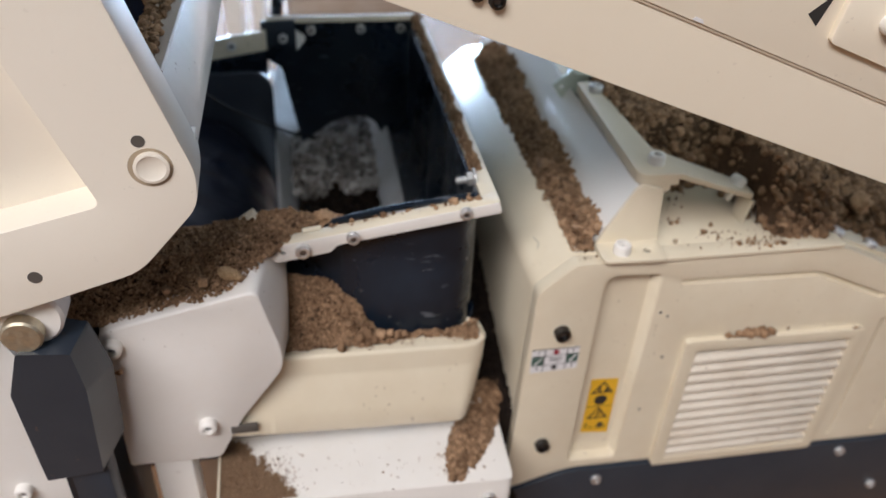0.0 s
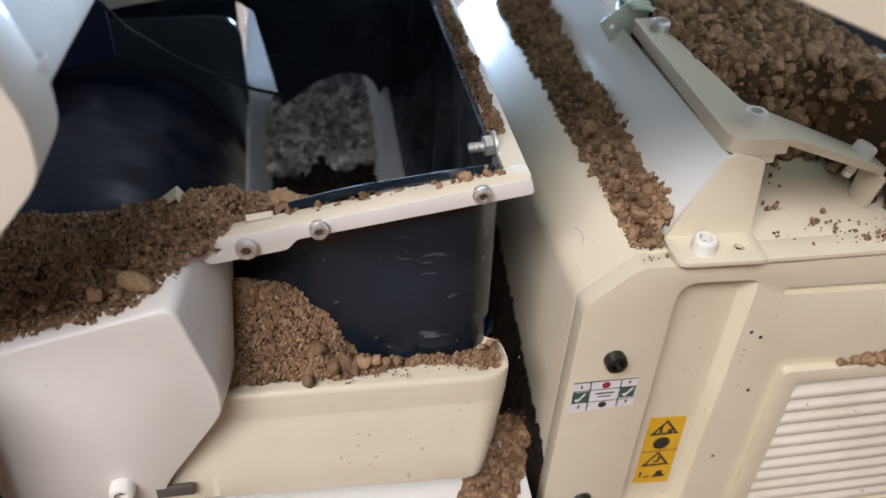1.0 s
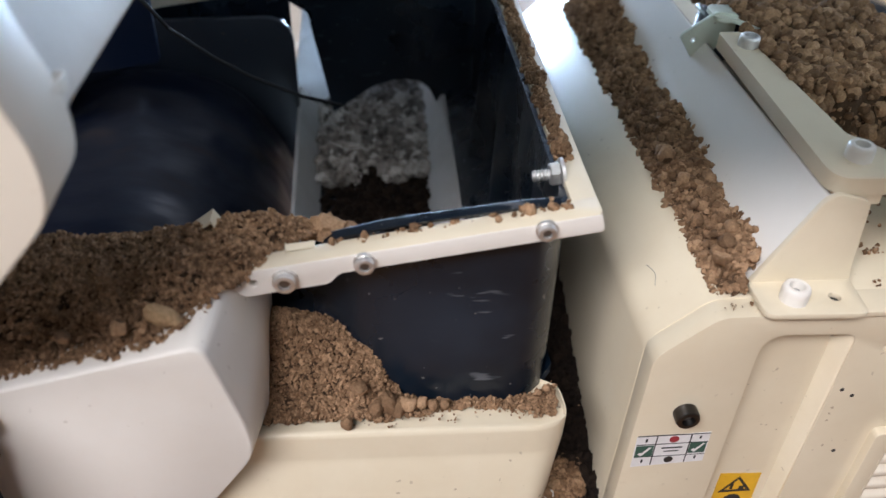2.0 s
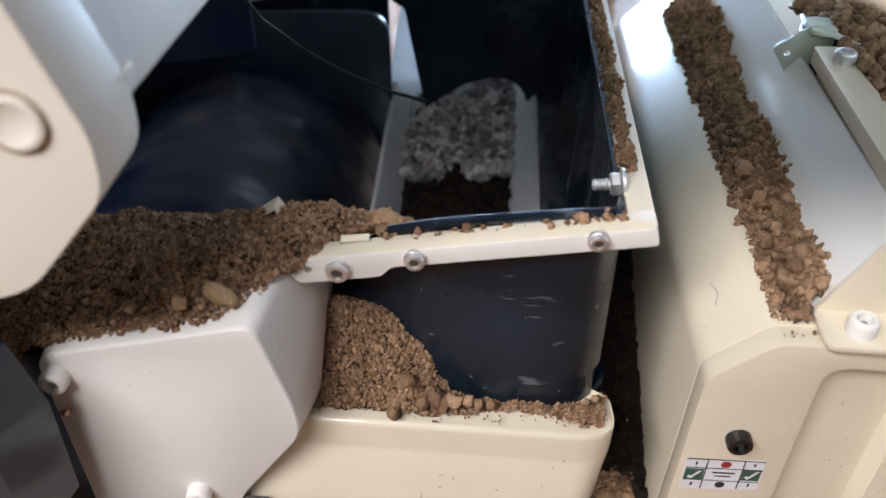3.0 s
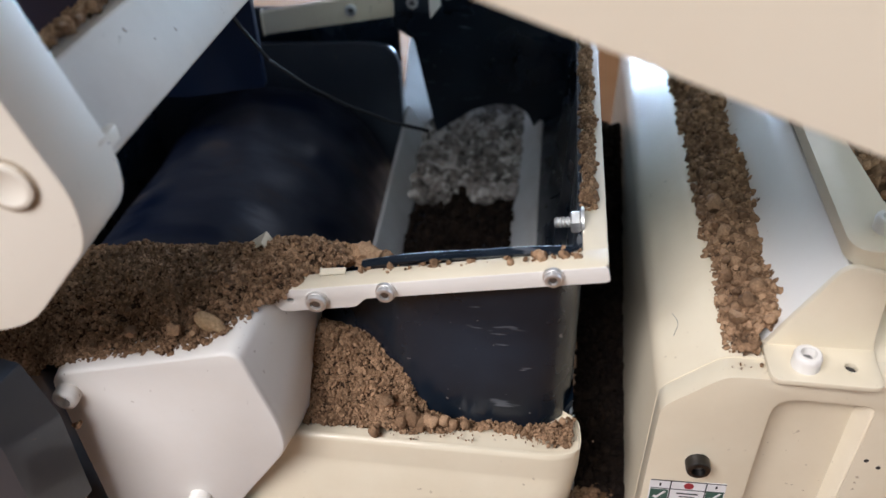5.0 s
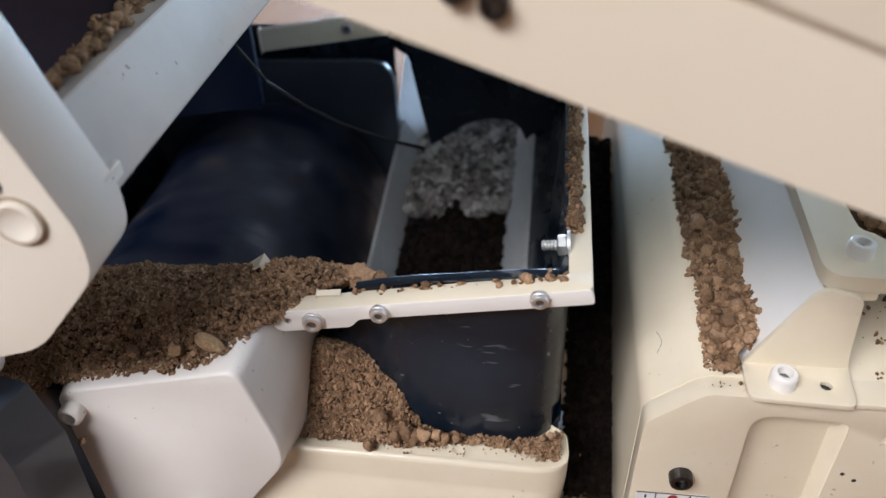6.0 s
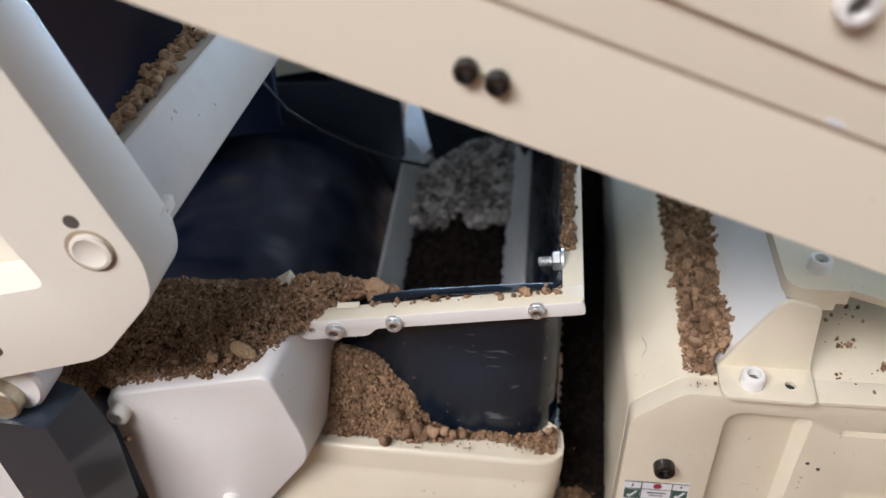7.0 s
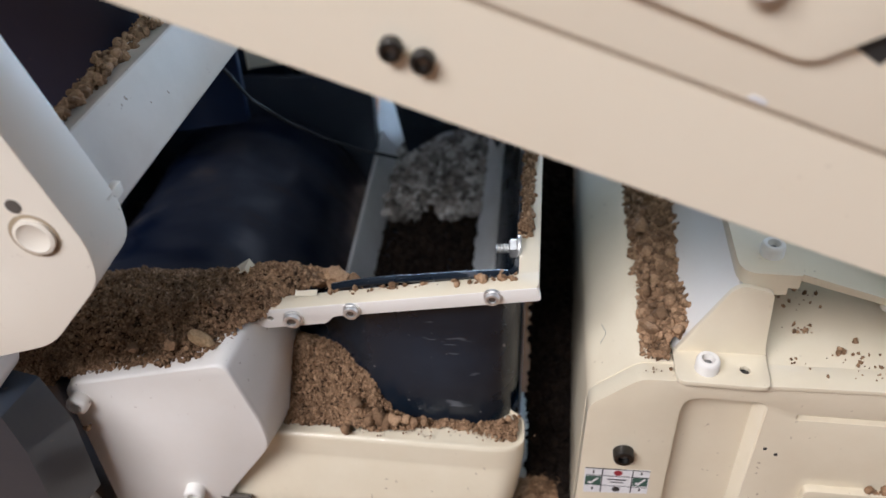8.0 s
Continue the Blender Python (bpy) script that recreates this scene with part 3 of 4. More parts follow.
    part("torn_corner", plate([(-85.2, 236.4), (-80.8, 234.0), (-80.8, 231.6), (-85.0, 226.4)], [], xz(163.2), 0.8, 0.1), WHITE, t, "small pale torn corner")
    part("dark_corner_plate", plate([(-99.5, 240.6), (-85.4, 241.2), (-85.2, 228.5), (-99.5, 229.5)], [], xz(163.4), 1.2, 0.2), SLATE, t, "dark grey corner plate")
    part("hose", tube([(-94, 169, 236), (-91, 190, 252), (-86, 230, 280), (-78, 300, 325)], 2.6), RUBBER, t, "black hose")
    # folds of the lining on the right side
    for y, dx in ((122, 6.0), (86, 4.2), (56, 2.6)):
        rows = [[(-31, y - 16, z), (-31 - dx * k, y - 4, z), (-31 - dx * k * 0.8, y + 4, z), (-31, y + 18, z)] for z, k in ((150, 1.4), (190, 1.1), (225, 0.5), (236, 0.1))]
        part("lining_fold", ring_solid(rows), RUBBER, t)
    # dark chute floor on both sides of the conveyor
    part("chute_floor", ring_solid([[(-30, y, 190), (-41.5, y, 174 + (y - 106) * 0.125), (-41.5, y, 171 + (y - 106) * 0.125), (-30, y, 187)] for y in (14, 164)]), RUBBER, t)
    part("chute_floor", box(-204, -98, 26, 170, 108, 111, 0), RUBBER, t)
    # left and rear inside walls
    part("left_lining", bevel(box(-205, -203, 20, 170, 140, 222, 0), 0.3), RUBBER, t)
    part("rear_lining", box(-205, -99, 172, 174, 120, 226, 0), RUBBER, t)
    part("rear_panel", plate(rounded([(-206, 112), (-97.5, 112), (-97.5, 217.5), (-206, 215)], [1, 1, 11, 1], 8), [], xz(160), 3.0, 1.2, 3), PANEL, t, "dull dark panel with a rounded corner")
    # small folded tab that pokes out of the soil
    for dx, dy in ((-5.5, 0.5), (3.6, -1.5)):
        rows = [[(-104.6 + dx * k, 18.4 + dy * k + w, 233.0 - 4.4 * k + e) for w, e in ((-2.0, 0), (2.4, 0), (2.4, 0.7), (-2.0, 0.7))] for k in (0, 0.5, 1.2)]
        part("folded_tab", ring_solid(rows), CREAM, t, "bent cream sheet tab")
    return t


hopper()


def drum():
    t = thing("feed_drum", "dark soil-covered roller inside the hopper", "roller", (-146, 98, 110))
    c, r = Vector((-148, 0, 152)), 49.0
    rings = []
    for y, k in ((34, 0.80), (36, 0.95), (40, 1.0), (60, 1.0), (80, 1.0), (100, 1.0), (120, 1.0), (140, 1.0), (153, 1.0), (157, 0.96), (159, 0.85)):
        ring = []
        for i in range(64):
            a = 2 * math.pi * i / 64
            q = r * k + 2.2 * noise.noise(Vector((math.cos(a) * 2, math.sin(a) * 2, y * 0.03))) + 1.0 * noise.noise(Vector((math.cos(a) * 5, math.sin(a) * 5, y * 0.2)))
            ring.append((c.x + q * math.cos(a), y, c.z + q * math.sin(a)))
        rings.append(ring)
    part("drum_shell", ring_solid(rings), DRUM, t)
    part("drum_shaft", lathe([(6, 0), (6, 140)], (-148, 28, 152), (0, 1, 0), 20), STEEL, t)
    return t


def drum_material():
    m, nt, b = nodes_of("drum_with_soil")
    c = nt.nodes.new("ShaderNodeTexCoord")
    mp = nt.nodes.new("ShaderNodeMapping")
    mp.inputs["Scale"].default_value = (1.0, 2.2, 1.0)
    n = nt.nodes.new("ShaderNodeTexNoise")
    n.inputs["Scale"].default_value, n.inputs["Detail"].default_value = 38, 6
    nt.links.new(c.outputs["Object"], mp.inputs["Vector"])
    nt.links.new(mp.outputs[0], n.inputs["Vector"])
    # Blue in the darks stands in for window haze; the brown is soil.
    nt.links.new(ramp(nt, n.outputs["Fac"], [(0.36, (0.003, 0.006, 0.018)), (0.60, (0.008, 0.011, 0.022)), (0.85, (0.048, 0.034, 0.029))]), b.inputs["Base Color"])
    nt.links.new(ramp(nt, n.outputs["Fac"], [(0.35, grey(0.28)), (0.7, grey(0.75))]), b.inputs["Roughness"])
    b.inputs["Specular IOR Level"].default_value = 0.45
    bump(nt, b, n.outputs["Fac"], 0.4, 0.001)
    return m


DRUM = drum_material()
drum()


def conveyor():
    t = thing("conveyor", "conveyor with white side skirts carrying loose soil", "conveyor", (-68, 180, 130))

    def bz(y):
        return 163.0 + (y - 106) * 0.125
    rows = [[(-91, y, bz(y)), (-91, y, bz(y) - 3), (-47, y, bz(y) - 3), (-47, y, bz(y))] for y in (20, 106, 174, 225)]
    part("belt", ring_solid(rows), RUBBER, t, "black rubber belt")
    for xa, xb in ((-51.5, -42.6), (-89.5, -97.0)):
        rows = [[(xa, y, bz(y) + 0.5), (xb, y, bz(y) + 12.5), (xb + (1.5 if xb > xa else -1.5), y, bz(y) + 12.0), (xa + (1.5 if xb > xa else -1.5), y, bz(y) - 1)] for y in (30, 106, 174, 225)]
        part("skirt_board", bevel(ring_solid(rows), 0.3, 1), PLASTIC, t, "pale grey slanted side board")
    part("end_plate", plate([(-103, 168), (-80, 168), (-82, 180), (-90.5, 218), (-94, 218)], [], xz(173), 2, 0.2), PLASTIC, t, "white tapered end plate")
    return t


conveyor()


# ---- trays below the hopper ----
def tray():
    t = thing("collecting_tray", "cream tray under the hopper with soil along its edge", "tray", (-75, 20, 150))
    plan = rounded([(-125, -7.3), (-104, -8.0), (-33.5, -8.3), (-29.6, -3.5), (-27.6, 4), (-28.2, 11), (-33, 14), (-125, 30)], [1, 1, 7, 4, 2, 2, 1, 1])
    rings = []
    # outward sloping lower face, steep upper band, thin rounded rim
    for z, ins, e in ((156, 0.4, 3.6), (157, 0.0, 3.3), (165, 2.3, 1.6), (172, 4.3, 0.8), (176.8, 5.7, 0.3), (177.8, 6.1, 0.2), (178.8, 6.25, 0.1), (184.8, 6.7, 0), (185.7, 6.9, 0), (186.2, 7.4, 0), (186.3, 8.2, 0.3), (185.2, 9.0, 0.6)):
        rings.append([(p.x - e * max(0.0, min(1.0, (p.x + 52) / 22)), p.y + ins * max(0.0, min(1.0, (2 - p.y) / 10)), z - (p.x + 77) * (0.02 + 0.025 * (186.3 - z) / 30)) for p in plan])
    part("tray_body", ring_solid(rings), CREAM, t)
    # Dark strip added for the shadow gap between tray and ledge.
    part("shadow_strip", ring_solid([[(x, y, z - (x + 77) * 0.045) for y, z in ((-7.0, 155.2), (-5.6, 155.2), (-5.6, 156.4), (-7.0, 156.4))] for x in (-122, -36)]), SLATE, t, "dark strip for the shadow gap under the tray")
    part("dark_notch", box(-118, -109.0, -9.0, -7.6, 161.2, 164.8, 0.3), HOLE, t, "brown dirty notch")
    return t


tray()


def shelf():
    t = thing("base_shelf", "cream painted base ledge dusted with soil", "ledge", (-75, 0, 0))
    top = rounded([(-125, -22.6), (-29, -25.2), (-20, -25.5), (-17.5, 60), (-125, 60)], [1, 0, 3, 1, 1])
    part("ledge_body", plate(top, [], xy(60), 80, 1.2, 3), WHITE, t)
    socket_screw("screw", (-29.0, -25.6, 131.5), (0, -1, 0), t, STEEL, 2.6, 1.8, label="steel button screw")
    part("inner_sheet", box(-124.8, -124.0, -26, 8, 60, 141.5, 0.2), CREAM, t)
    return t


shelf()


# ---- left side box ----
def side_box():
    t = thing("side_box", "cream welded side box with soil heaped on top", "box", (-125, 10, 140))
    yf, yb = -8.9, 6.0
    front = [(-153, 150), (-152.5, 209.5), (-149, 212.5), (-104.5, 223.4), (-98.4, 198.5), (-98.2, 190), (-113.5, 168.0), (-122.5, 149.5)]
    back = [(-153, 150), (-152.5, 213), (-149, 216), (-101.8, 228.2), (-95.2, 212.5), (-96.6, 186.5), (-114, 163), (-123, 146)]
    f = rounded(front, [1, 2, 3, 3.5, 6, 6, 3, 2], 4)
    b = rounded(back, [1, 2, 3, 3.5, 6, 6, 3, 2], 4)
    def inset(k, y):
        return [(p.x * k - 125 * (1 - k), y, p.y * k + 186 * (1 - k)) for p in f]
    rings = [inset(0.972, yf), inset(0.982, yf + 0.12), inset(0.991, yf + 0.5), inset(0.997, yf + 1.1), [(p.x, yf + 2.0, p.y) for p in f], [(p.x, yb, p.y) for p in b], [(p.x, 24, p.y) for p in b]]
    part("box_body", ring_solid(rings), WHITE, t)
    for x, z in ((-148.6, 206.2), (-125.0, 167.6)):
        socket_screw("screw", (x, yf + 0.3, z), (0, -1, 0), t, WHITE, 3.0, 3.6, label="white painted socket cap screw")
    part("inner_bracket", box(-164, -152.8, -4, 14, 96, 207, 0.6), SLATE, t, "dark inner bracket")
    part("leg", bevel(box(-146, -133, -6, 6, 60, 152, 0), 1.0), WHITE, t, "white leg")
    return t


side_box()


# ---- near arms ----
def left_arm():
    t = thing("lifting_arm", "cream box-section arm with pivot ring and cut-out", "arm", (-150, -20, 236))
    out = [(-215, 232), (-169, 236.5), (-156, 240.5), (-131.5, 248.2), (-114.6, 267.5), (-114.2, 277), (-118.5, 290.5), (-140, 358), (-150, 390), (-215, 390)]
    win = [(-161, 263), (-137.4, 269.0), (-152, 311), (-167, 355), (-200, 355), (-200, 254)]
    o = rounded(out, [0, 4, 4, 5, 5, 3, 1, 0, 0, 0])
    h = rounded(win, [1, 2.5, 2, 2, 2, 2])
    part("arm_body", plate(o, [h], xz(-28.4), 15.5, 2.4, 4), CREAM_CLEAN, t)
    part("arm_back", plate([(-172, 256), (-134, 266), (-165, 358), (-203, 358)], [], xz(-16.5), 2.0, 0.2), CREAM_CLEAN, t)
    part("pivot_ring", lathe([(4.2, -0.3), (4.2, 0.9), (3.4, 1.1), (3.0, 0.8), (0.02, 0.8)], (-123.9, -28.4, 279.3), (0, -1, 0), 28), CREAM_CLEAN, t, "raised round pivot ring")
    # Brown disc behind the ring: dust and shadow of the groove in one colour.
    part("ring_shadow_groove", lathe([(5.2, 0), (5.2, 0.12)], (-124.2, -28.4, 279.1), (0, -1, 0), 28), DUST_SHADOW, t, "dusty brown groove with its shadow painted in")
    for x, z, r in ((-125.9, 286.2, 1.6), (-156.8, 249.0, 1.8)):
        # Flat dark disc carries the shade of a drilled hole.
        part("pin_hole", lathe([(r, 0), (r, 0.1)], (x, -28.42, z), (0, -1, 0), 16), HOLE, t, "dark drilled hole")
    # cross strut that runs back
    rows = []
    for y in (-14, 60, 150, 210):
        e = (y + 14) * 0.028
        rows.append([(-115.8 + e, y, 274.4), (-114.6 + e, y, 275.4), (-122.8 + e * 1.4, y, 291.0), (-124.4 + e * 1.4, y, 290.6), (-131.5 + e * 1.4, y, 290.4), (-131.5 + e * 1.4, y, 288.0), (-126 + e, y, 287.8)])
    part("cross_strut", bevel(ring_solid(rows), 0.4, 1), STRUT, t, "glossy cream strut")
    part("weld_tab", box(-117.4, -114.8, -16, -9, 276.5, 279.5, 0.4), CREAM_CLEAN, t)
    # lug, brass pin and yoke below
    part("lug", lathe([(9.4, 0), (9.4, 9), (8.6, 10)], (-164, -14, 231.5), (0, -1, 0), 28), WHITE, t, "white rounded lug")
    part("pin", lathe([(5.4, 0), (5.4, 3.2), (4.8, 3.8), (0.02, 3.8)], (-165.2, -24, 228.4), (0, -1, 0), 28), BRASS, t, "brass pivot pin")
    return t


left_arm()


def cylinder_block():
    t = thing("cylinder_block", "dark grey faceted hydraulic block below the pin", "hydraulic block", (-162, -20, 60))
    f = [(-167.6, 224.0), (-154.0, 222.5), (-152.6, 208.5), (-154.6, 173.2), (-171.0, 171.8), (-172.4, 209.0)]
    s = [(-163.0, 226.0), (-151.4, 222.5), (-147.8, 205.5), (-149.5, 176.0), (-164.0, 171.8), (-168.4, 209.0)]
    rings = [[(x, -29.0, z) for x, z in rounded(f, 0.8, 2)], [(x, -15.5, z) for x, z in rounded(s, 0.8, 2)]]
    part("block_body", ring_solid(rings), SLATE, t)
    part("rod", bevel(ring_solid([[(-166, y, z) for y, z in ((-27, 60), (-18, 60), (-18, 173), (-27, 173))], [(-153.5, y, z) for y, z in ((-27, 60), (-18, 60), (-18, 173), (-27, 173))]]), 1.2), SLATE, t)
    return t


cylinder_block()


def rear_body():
    t = thing("dark_side_sheet", "large dark side sheet behind the arm, tinted navy for haze", "sheet", (-230, 108, 226))
    part("sheet", plate(rounded([(-131.8, 226.5), (-131, 330), (-133, 420), (-420, 420), (-420, 215), (-160, 222)], [1, 1, 1, 1, 1, 2]), [], xz(106), 3.0, 0.4), NAVY, t)
    return t


rear_body()


def boom():
    t = thing("main_boom", "cream box-section boom with small bolts", "boom", (20, -18, 300))
    d = Vector((0.9328, 0, -0.3603))
    n = Vector((0.3603, 0, 0.9328))
    o = Vector((-50.0, -33.6, 312.7))

    def at(a, b, dep):
        return tuple(o + d * a + n * b + Vector((0, dep, 0)))
    part("boom_body", plate(rounded([(-330, 0), (330, 0), (330, 120), (-330, 120)], 2), [], at, 26, 1.2, 3), CREAM_BOOM, t)
    part("seam_plate", plate([(-329, 20.6), (329, 20.6), (329, 119), (-329, 119)], [], lambda a, b, k: at(a, b, k - 0.9), 1.0, 0.35), CREAM_BOOM, t)
    shapes = (rounded([(-220, 33.5), (52.6, 29.2), (60.5, 38.0), (78, 70), (78, 110), (-220, 110)], [1, 3, 1, 1, 1, 1]), rounded([(84.8, 28.5), (330, 29.2), (330, 110), (82, 110), (82.5, 40)], [1.5, 0, 0, 1, 1]))
    for shape in shapes:
        part("doubler_plate", plate(shape, [], lambda a, b, k: at(a, b, k - 2.6), 1.8, 0.7), CREAM_BOOM, t)
    for tri in ([(57.0, 33.2), (62.0, 32.0), (65.5, 41.0)], [(75.6, 32.2), (79.6, 30.4), (79.4, 39.0)]):
        # Flat dark triangle paints the shade of an opening.
        part("corner_opening", plate(tri, [], lambda a, b, k: at(a, b, k - 1.05), 0.1, 0), SOCKET, t, "dark triangular opening")
    # Thin tan strip paints the shadow in the seam.
    part("seam_shadow", plate([(-329, 19.9), (329, 19.9), (329, 21.0), (-329, 21.0)], [], lambda a, b, k: at(a, b, k - 0.45), 0.44, 0), SEAM, t, "tan strip for the shadow along the seam")
    # White patch paints a highlight onto the seam.
    part("seam_glint", plate(rounded([(48.2, 20.9), (51.6, 20.9), (51.0, 21.7), (48.8, 21.8)], 0.3), [], lambda a, b, k: at(a, b, k - 1.0), 0.1, 0), STICKER, t, "small white glint painted on the seam")
    part("link_rod", tube([at(-2.0, 8.8, -0.3), at(2.0, 8.7, -0.3)], 0.35), BRASS, t, "thin brass link")
    for a in (40.2, 96.6):
        socket_screw("screw", at(a, 38.0, -2.6), (0, -1, 0), t, WHITE, 2.8, 3.0, label="white painted socket cap screw")
    for a, b in ((-2.6, 8.8), (2.4, 8.7)):
        socket_screw("bolt", at(a, b, 0), (0, -1, 0), t, BLACK_STEEL, 1.9, 2.0, label="small dark bolt")
    return t


boom()

# ---- soil ----
def lump_shapes():
    out = []
    for k in range(18):
        bm = bmesh.new()
        bmesh.ops.create_icosphere(bm, subdivisions=3 if k < 3 else 2 if k < 10 else 1, radius=1.0)
        off = Vector((k * 7.3, k * 3.1, 0))
        sq = (random.uniform(0.75, 1.15), random.uniform(0.75, 1.15), random.uniform(0.6, 0.95))
        for v in bm.verts:
            p = v.co.copy()
            f = 1 + (0.34 if k < 10 else 0.45) * noise.noise(p * 1.3 + off) + (0.22 if k < 10 else 0.3) * noise.noise(p * 3.1 + off) + (0.15 * noise.noise(p * 6.5 + off) if k < 10 else random.uniform(-0.16, 0.16))
            v.co = Vector((p.x * sq[0], p.y * sq[1], p.z * sq[2])) * f
        bm.verts.index_update()
        out.append((np.array([v.co[:] for v in bm.verts]), np.array([[v.index for v in f.verts] for f in bm.faces])))
        bm.free()
    return out


LUMPS = lump_shapes()


def lumps_mesh(rng, centres, radii):
    vs, fs, base = [], [], 0
    for c, r in zip(centres, radii):
        v, f = LUMPS[int(rng.integers(0, 3)) if r > 2.3 else int(rng.integers(3, 10)) if r > 0.85 else int(rng.integers(10, 18))]
        a, b, g = rng.uniform(0, 6.283, 3)
        m = np.array(Euler((a, b, g)).to_matrix())
        vs.append((v @ m.T) * r + c)
        fs.append(f + base)
        base += len(v)
    return np.concatenate(vs), np.concatenate(fs)


def grains(x, y, z, seed):
    """Crumbly relief: rounded grains of three sizes with gaps between them."""
    out = 0.0
    for size, lift in ((6.5, 1.3), (3.2, 1.0), (1.4, 0.8), (0.75, 0.4)):
        f = noise.voronoi(Vector((x / size, y / size, z / size * 0.8 + seed * 3.7)))[0][0]
        out += lift * (max(0.0, 1 - (f / 0.62) ** 2) - 0.45)
    return out + 0.8 * noise.noise(Vector((x * 0.25, y * 0.25, seed)))


def soil_heap(name, label, height, x0, x1, y0, y1, count, sizes, mat=None, step=0.5, seed=1, sheet=True, spill=None, grain=1.0, power=2.4):
    """Loose soil over height(x, y), which gives the surface in millimetres or None; lumps on top of a rough sheet."""
    mat = mat or SOIL
    rng = np.random.default_rng(seed)
    vs, fs, base, bottom = [], [], 0, 0
    if sheet:
        nx, ny = int((x1 - x0) / step) + 2, int((y1 - y0) / step) + 2
        index, pts, faces = {}, [], []
        for i in range(nx):
            for j in range(ny):
                x, y = x0 + i * step, y0 + j * step
                z = height(x, y)
                if z is not None:
                    index[i, j] = len(pts)
                    pts.append((x + 0.3 * noise.noise(Vector((x, y, 3))), y + 0.3 * noise.noise(Vector((x, y, 9))), z - 0.7 + grains(x, y, z, seed) * grain))
        for (i, j), k in index.items():
            q = [index.get(c) for c in ((i + 1, j), (i + 1, j + 1), (i, j + 1))]
            if None not in q:
                faces.append((k, q[0], q[1]))
                faces.append((k, q[1], q[2]))
        if faces:
            vs.append(np.array(pts))
            fs.append(np.array(faces))
            base = len(pts)
            bottom = len(faces)
    cs, rs, tries = [], [], 0
    while len(cs) < count and tries < count * 12:
        tries += 1
        x, y = rng.uniform(x0, x1), rng.uniform(y0, y1)
        z = height(x, y)
        if z is None:
            continue
        r = sizes[0] + (sizes[1] - sizes[0]) * rng.random() ** power
        cs.append((x, y, z + r * rng.uniform(-0.6, 0.5) + 0.75 * grain * (grains(x, y, z, seed) - 0.2) if sheet else z))
        rs.append(r)
    for x, y, z, r in spill or ():
        cs.append((x, y, z))
        rs.append(r)
    if cs:
        v, f = lumps_mesh(rng, np.array(cs), np.array(rs))
        vs.append(v)
        fs.append(f + base)
    v, f = np.concatenate(vs), np.concatenate(fs)
    o = np.array([(v[:, 0].min() + v[:, 0].max()) / 2, (v[:, 1].min() + v[:, 1].max()) / 2, v[:, 2].min()])
    me = bpy.data.meshes.new(name)
    me.from_pydata(((v - o) * S).tolist(), [], f.tolist())
    me.shade_smooth()
    me.set_sharp_from_angle(angle=radians(40))
    me.materials.append(mat)
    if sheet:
        # Darker colour on the sheet paints shade into the gaps between lumps.
        me.materials.append(SOIL_GAP_SHADE if mat == SOIL else mat)
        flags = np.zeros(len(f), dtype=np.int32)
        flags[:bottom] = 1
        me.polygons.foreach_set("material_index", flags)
    ob = new(name, me)
    ob.location = Vector(o) * S
    return tagged(ob, label, "soil", kind="stuff")


def wob(x, y, s, k):
    return noise.noise(Vector((x * s, y * s, k)))


def smooth(a, b, v):
    t = max(0.0, min(1.0, (v - a) / (b - a)))
    return t * t * (3 - 2 * t)


def box_top(x):
    return 223.5 + 0.235 * (x + 104.5)


def heap_on_box(x, y):
    front = -6.3 + 2.0 * wob(x, 0, 0.12, 1) + 1.2 * wob(x, 0, 0.4, 2) + (max(0, x + 112) * 0.75) + (max(0, x + 101) * 0.25)
    back = 28 + 3 * wob(x, 0, 0.15, 5) - max(0, x + 92) * 0.35
    if y < front or y > back or x < -180 + 3 * wob(y, 0, 0.2, 3) or x > -70 + 3 * wob(y, 0, 0.3, 4):
        return None
    base = box_top(min(x, -100)) + max(0, x + 100) * 0.10 + (y + 8) * 0.30 * (1 if y < 6 else 0) + (14 * 0.30 if y >= 6 else 0)
    e = smooth(0, 13, y - front)
    right = smooth(-72, -98, x)
    rise = (-1.2 + 5.6 * smooth(-114, -146, x)) * smooth(0, 18, y - front) * smooth(-84, -104, x)
    top = (4.3 + 1.4 * right) * e + rise - 7 * smooth(17, 30, y) - 2.5 * smooth(-95, -80, x)
    return base + top + 1.9 * wob(x, y, 0.1, 7) * e - max(0.0, -153 - x) * 0.45


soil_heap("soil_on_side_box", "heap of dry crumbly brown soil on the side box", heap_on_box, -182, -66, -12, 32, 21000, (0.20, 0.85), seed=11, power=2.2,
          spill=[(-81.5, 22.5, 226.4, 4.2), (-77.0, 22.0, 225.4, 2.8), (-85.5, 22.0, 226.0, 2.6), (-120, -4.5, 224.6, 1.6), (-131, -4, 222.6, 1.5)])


def heap_in_tray(x, y):
    f = 2.6 + 0.8 * wob(x, 0, 0.3, 2) + 2.6 * smooth(-66, -56, x) * smooth(-33, -42, x)
    wall = 8.2 + max(0.0, -66 - x) * 0.78
    if y < f or y > wall or x < -103 or x > -30.3:
        return None
    z = 187.2 - (x + 77) * 0.03
    peak = 28.5 * smooth(-59.5, -75, x) - 1.6 + 3.4 * smooth(-42, -31, x)
    r = smooth(0, 18, y - f) if x < -64 else smooth(0, 9, y - f)
    return z + peak * r - max(0.0, y - 9) * 0.85 + 1.4 * wob(x, y, 0.13, 8) * r


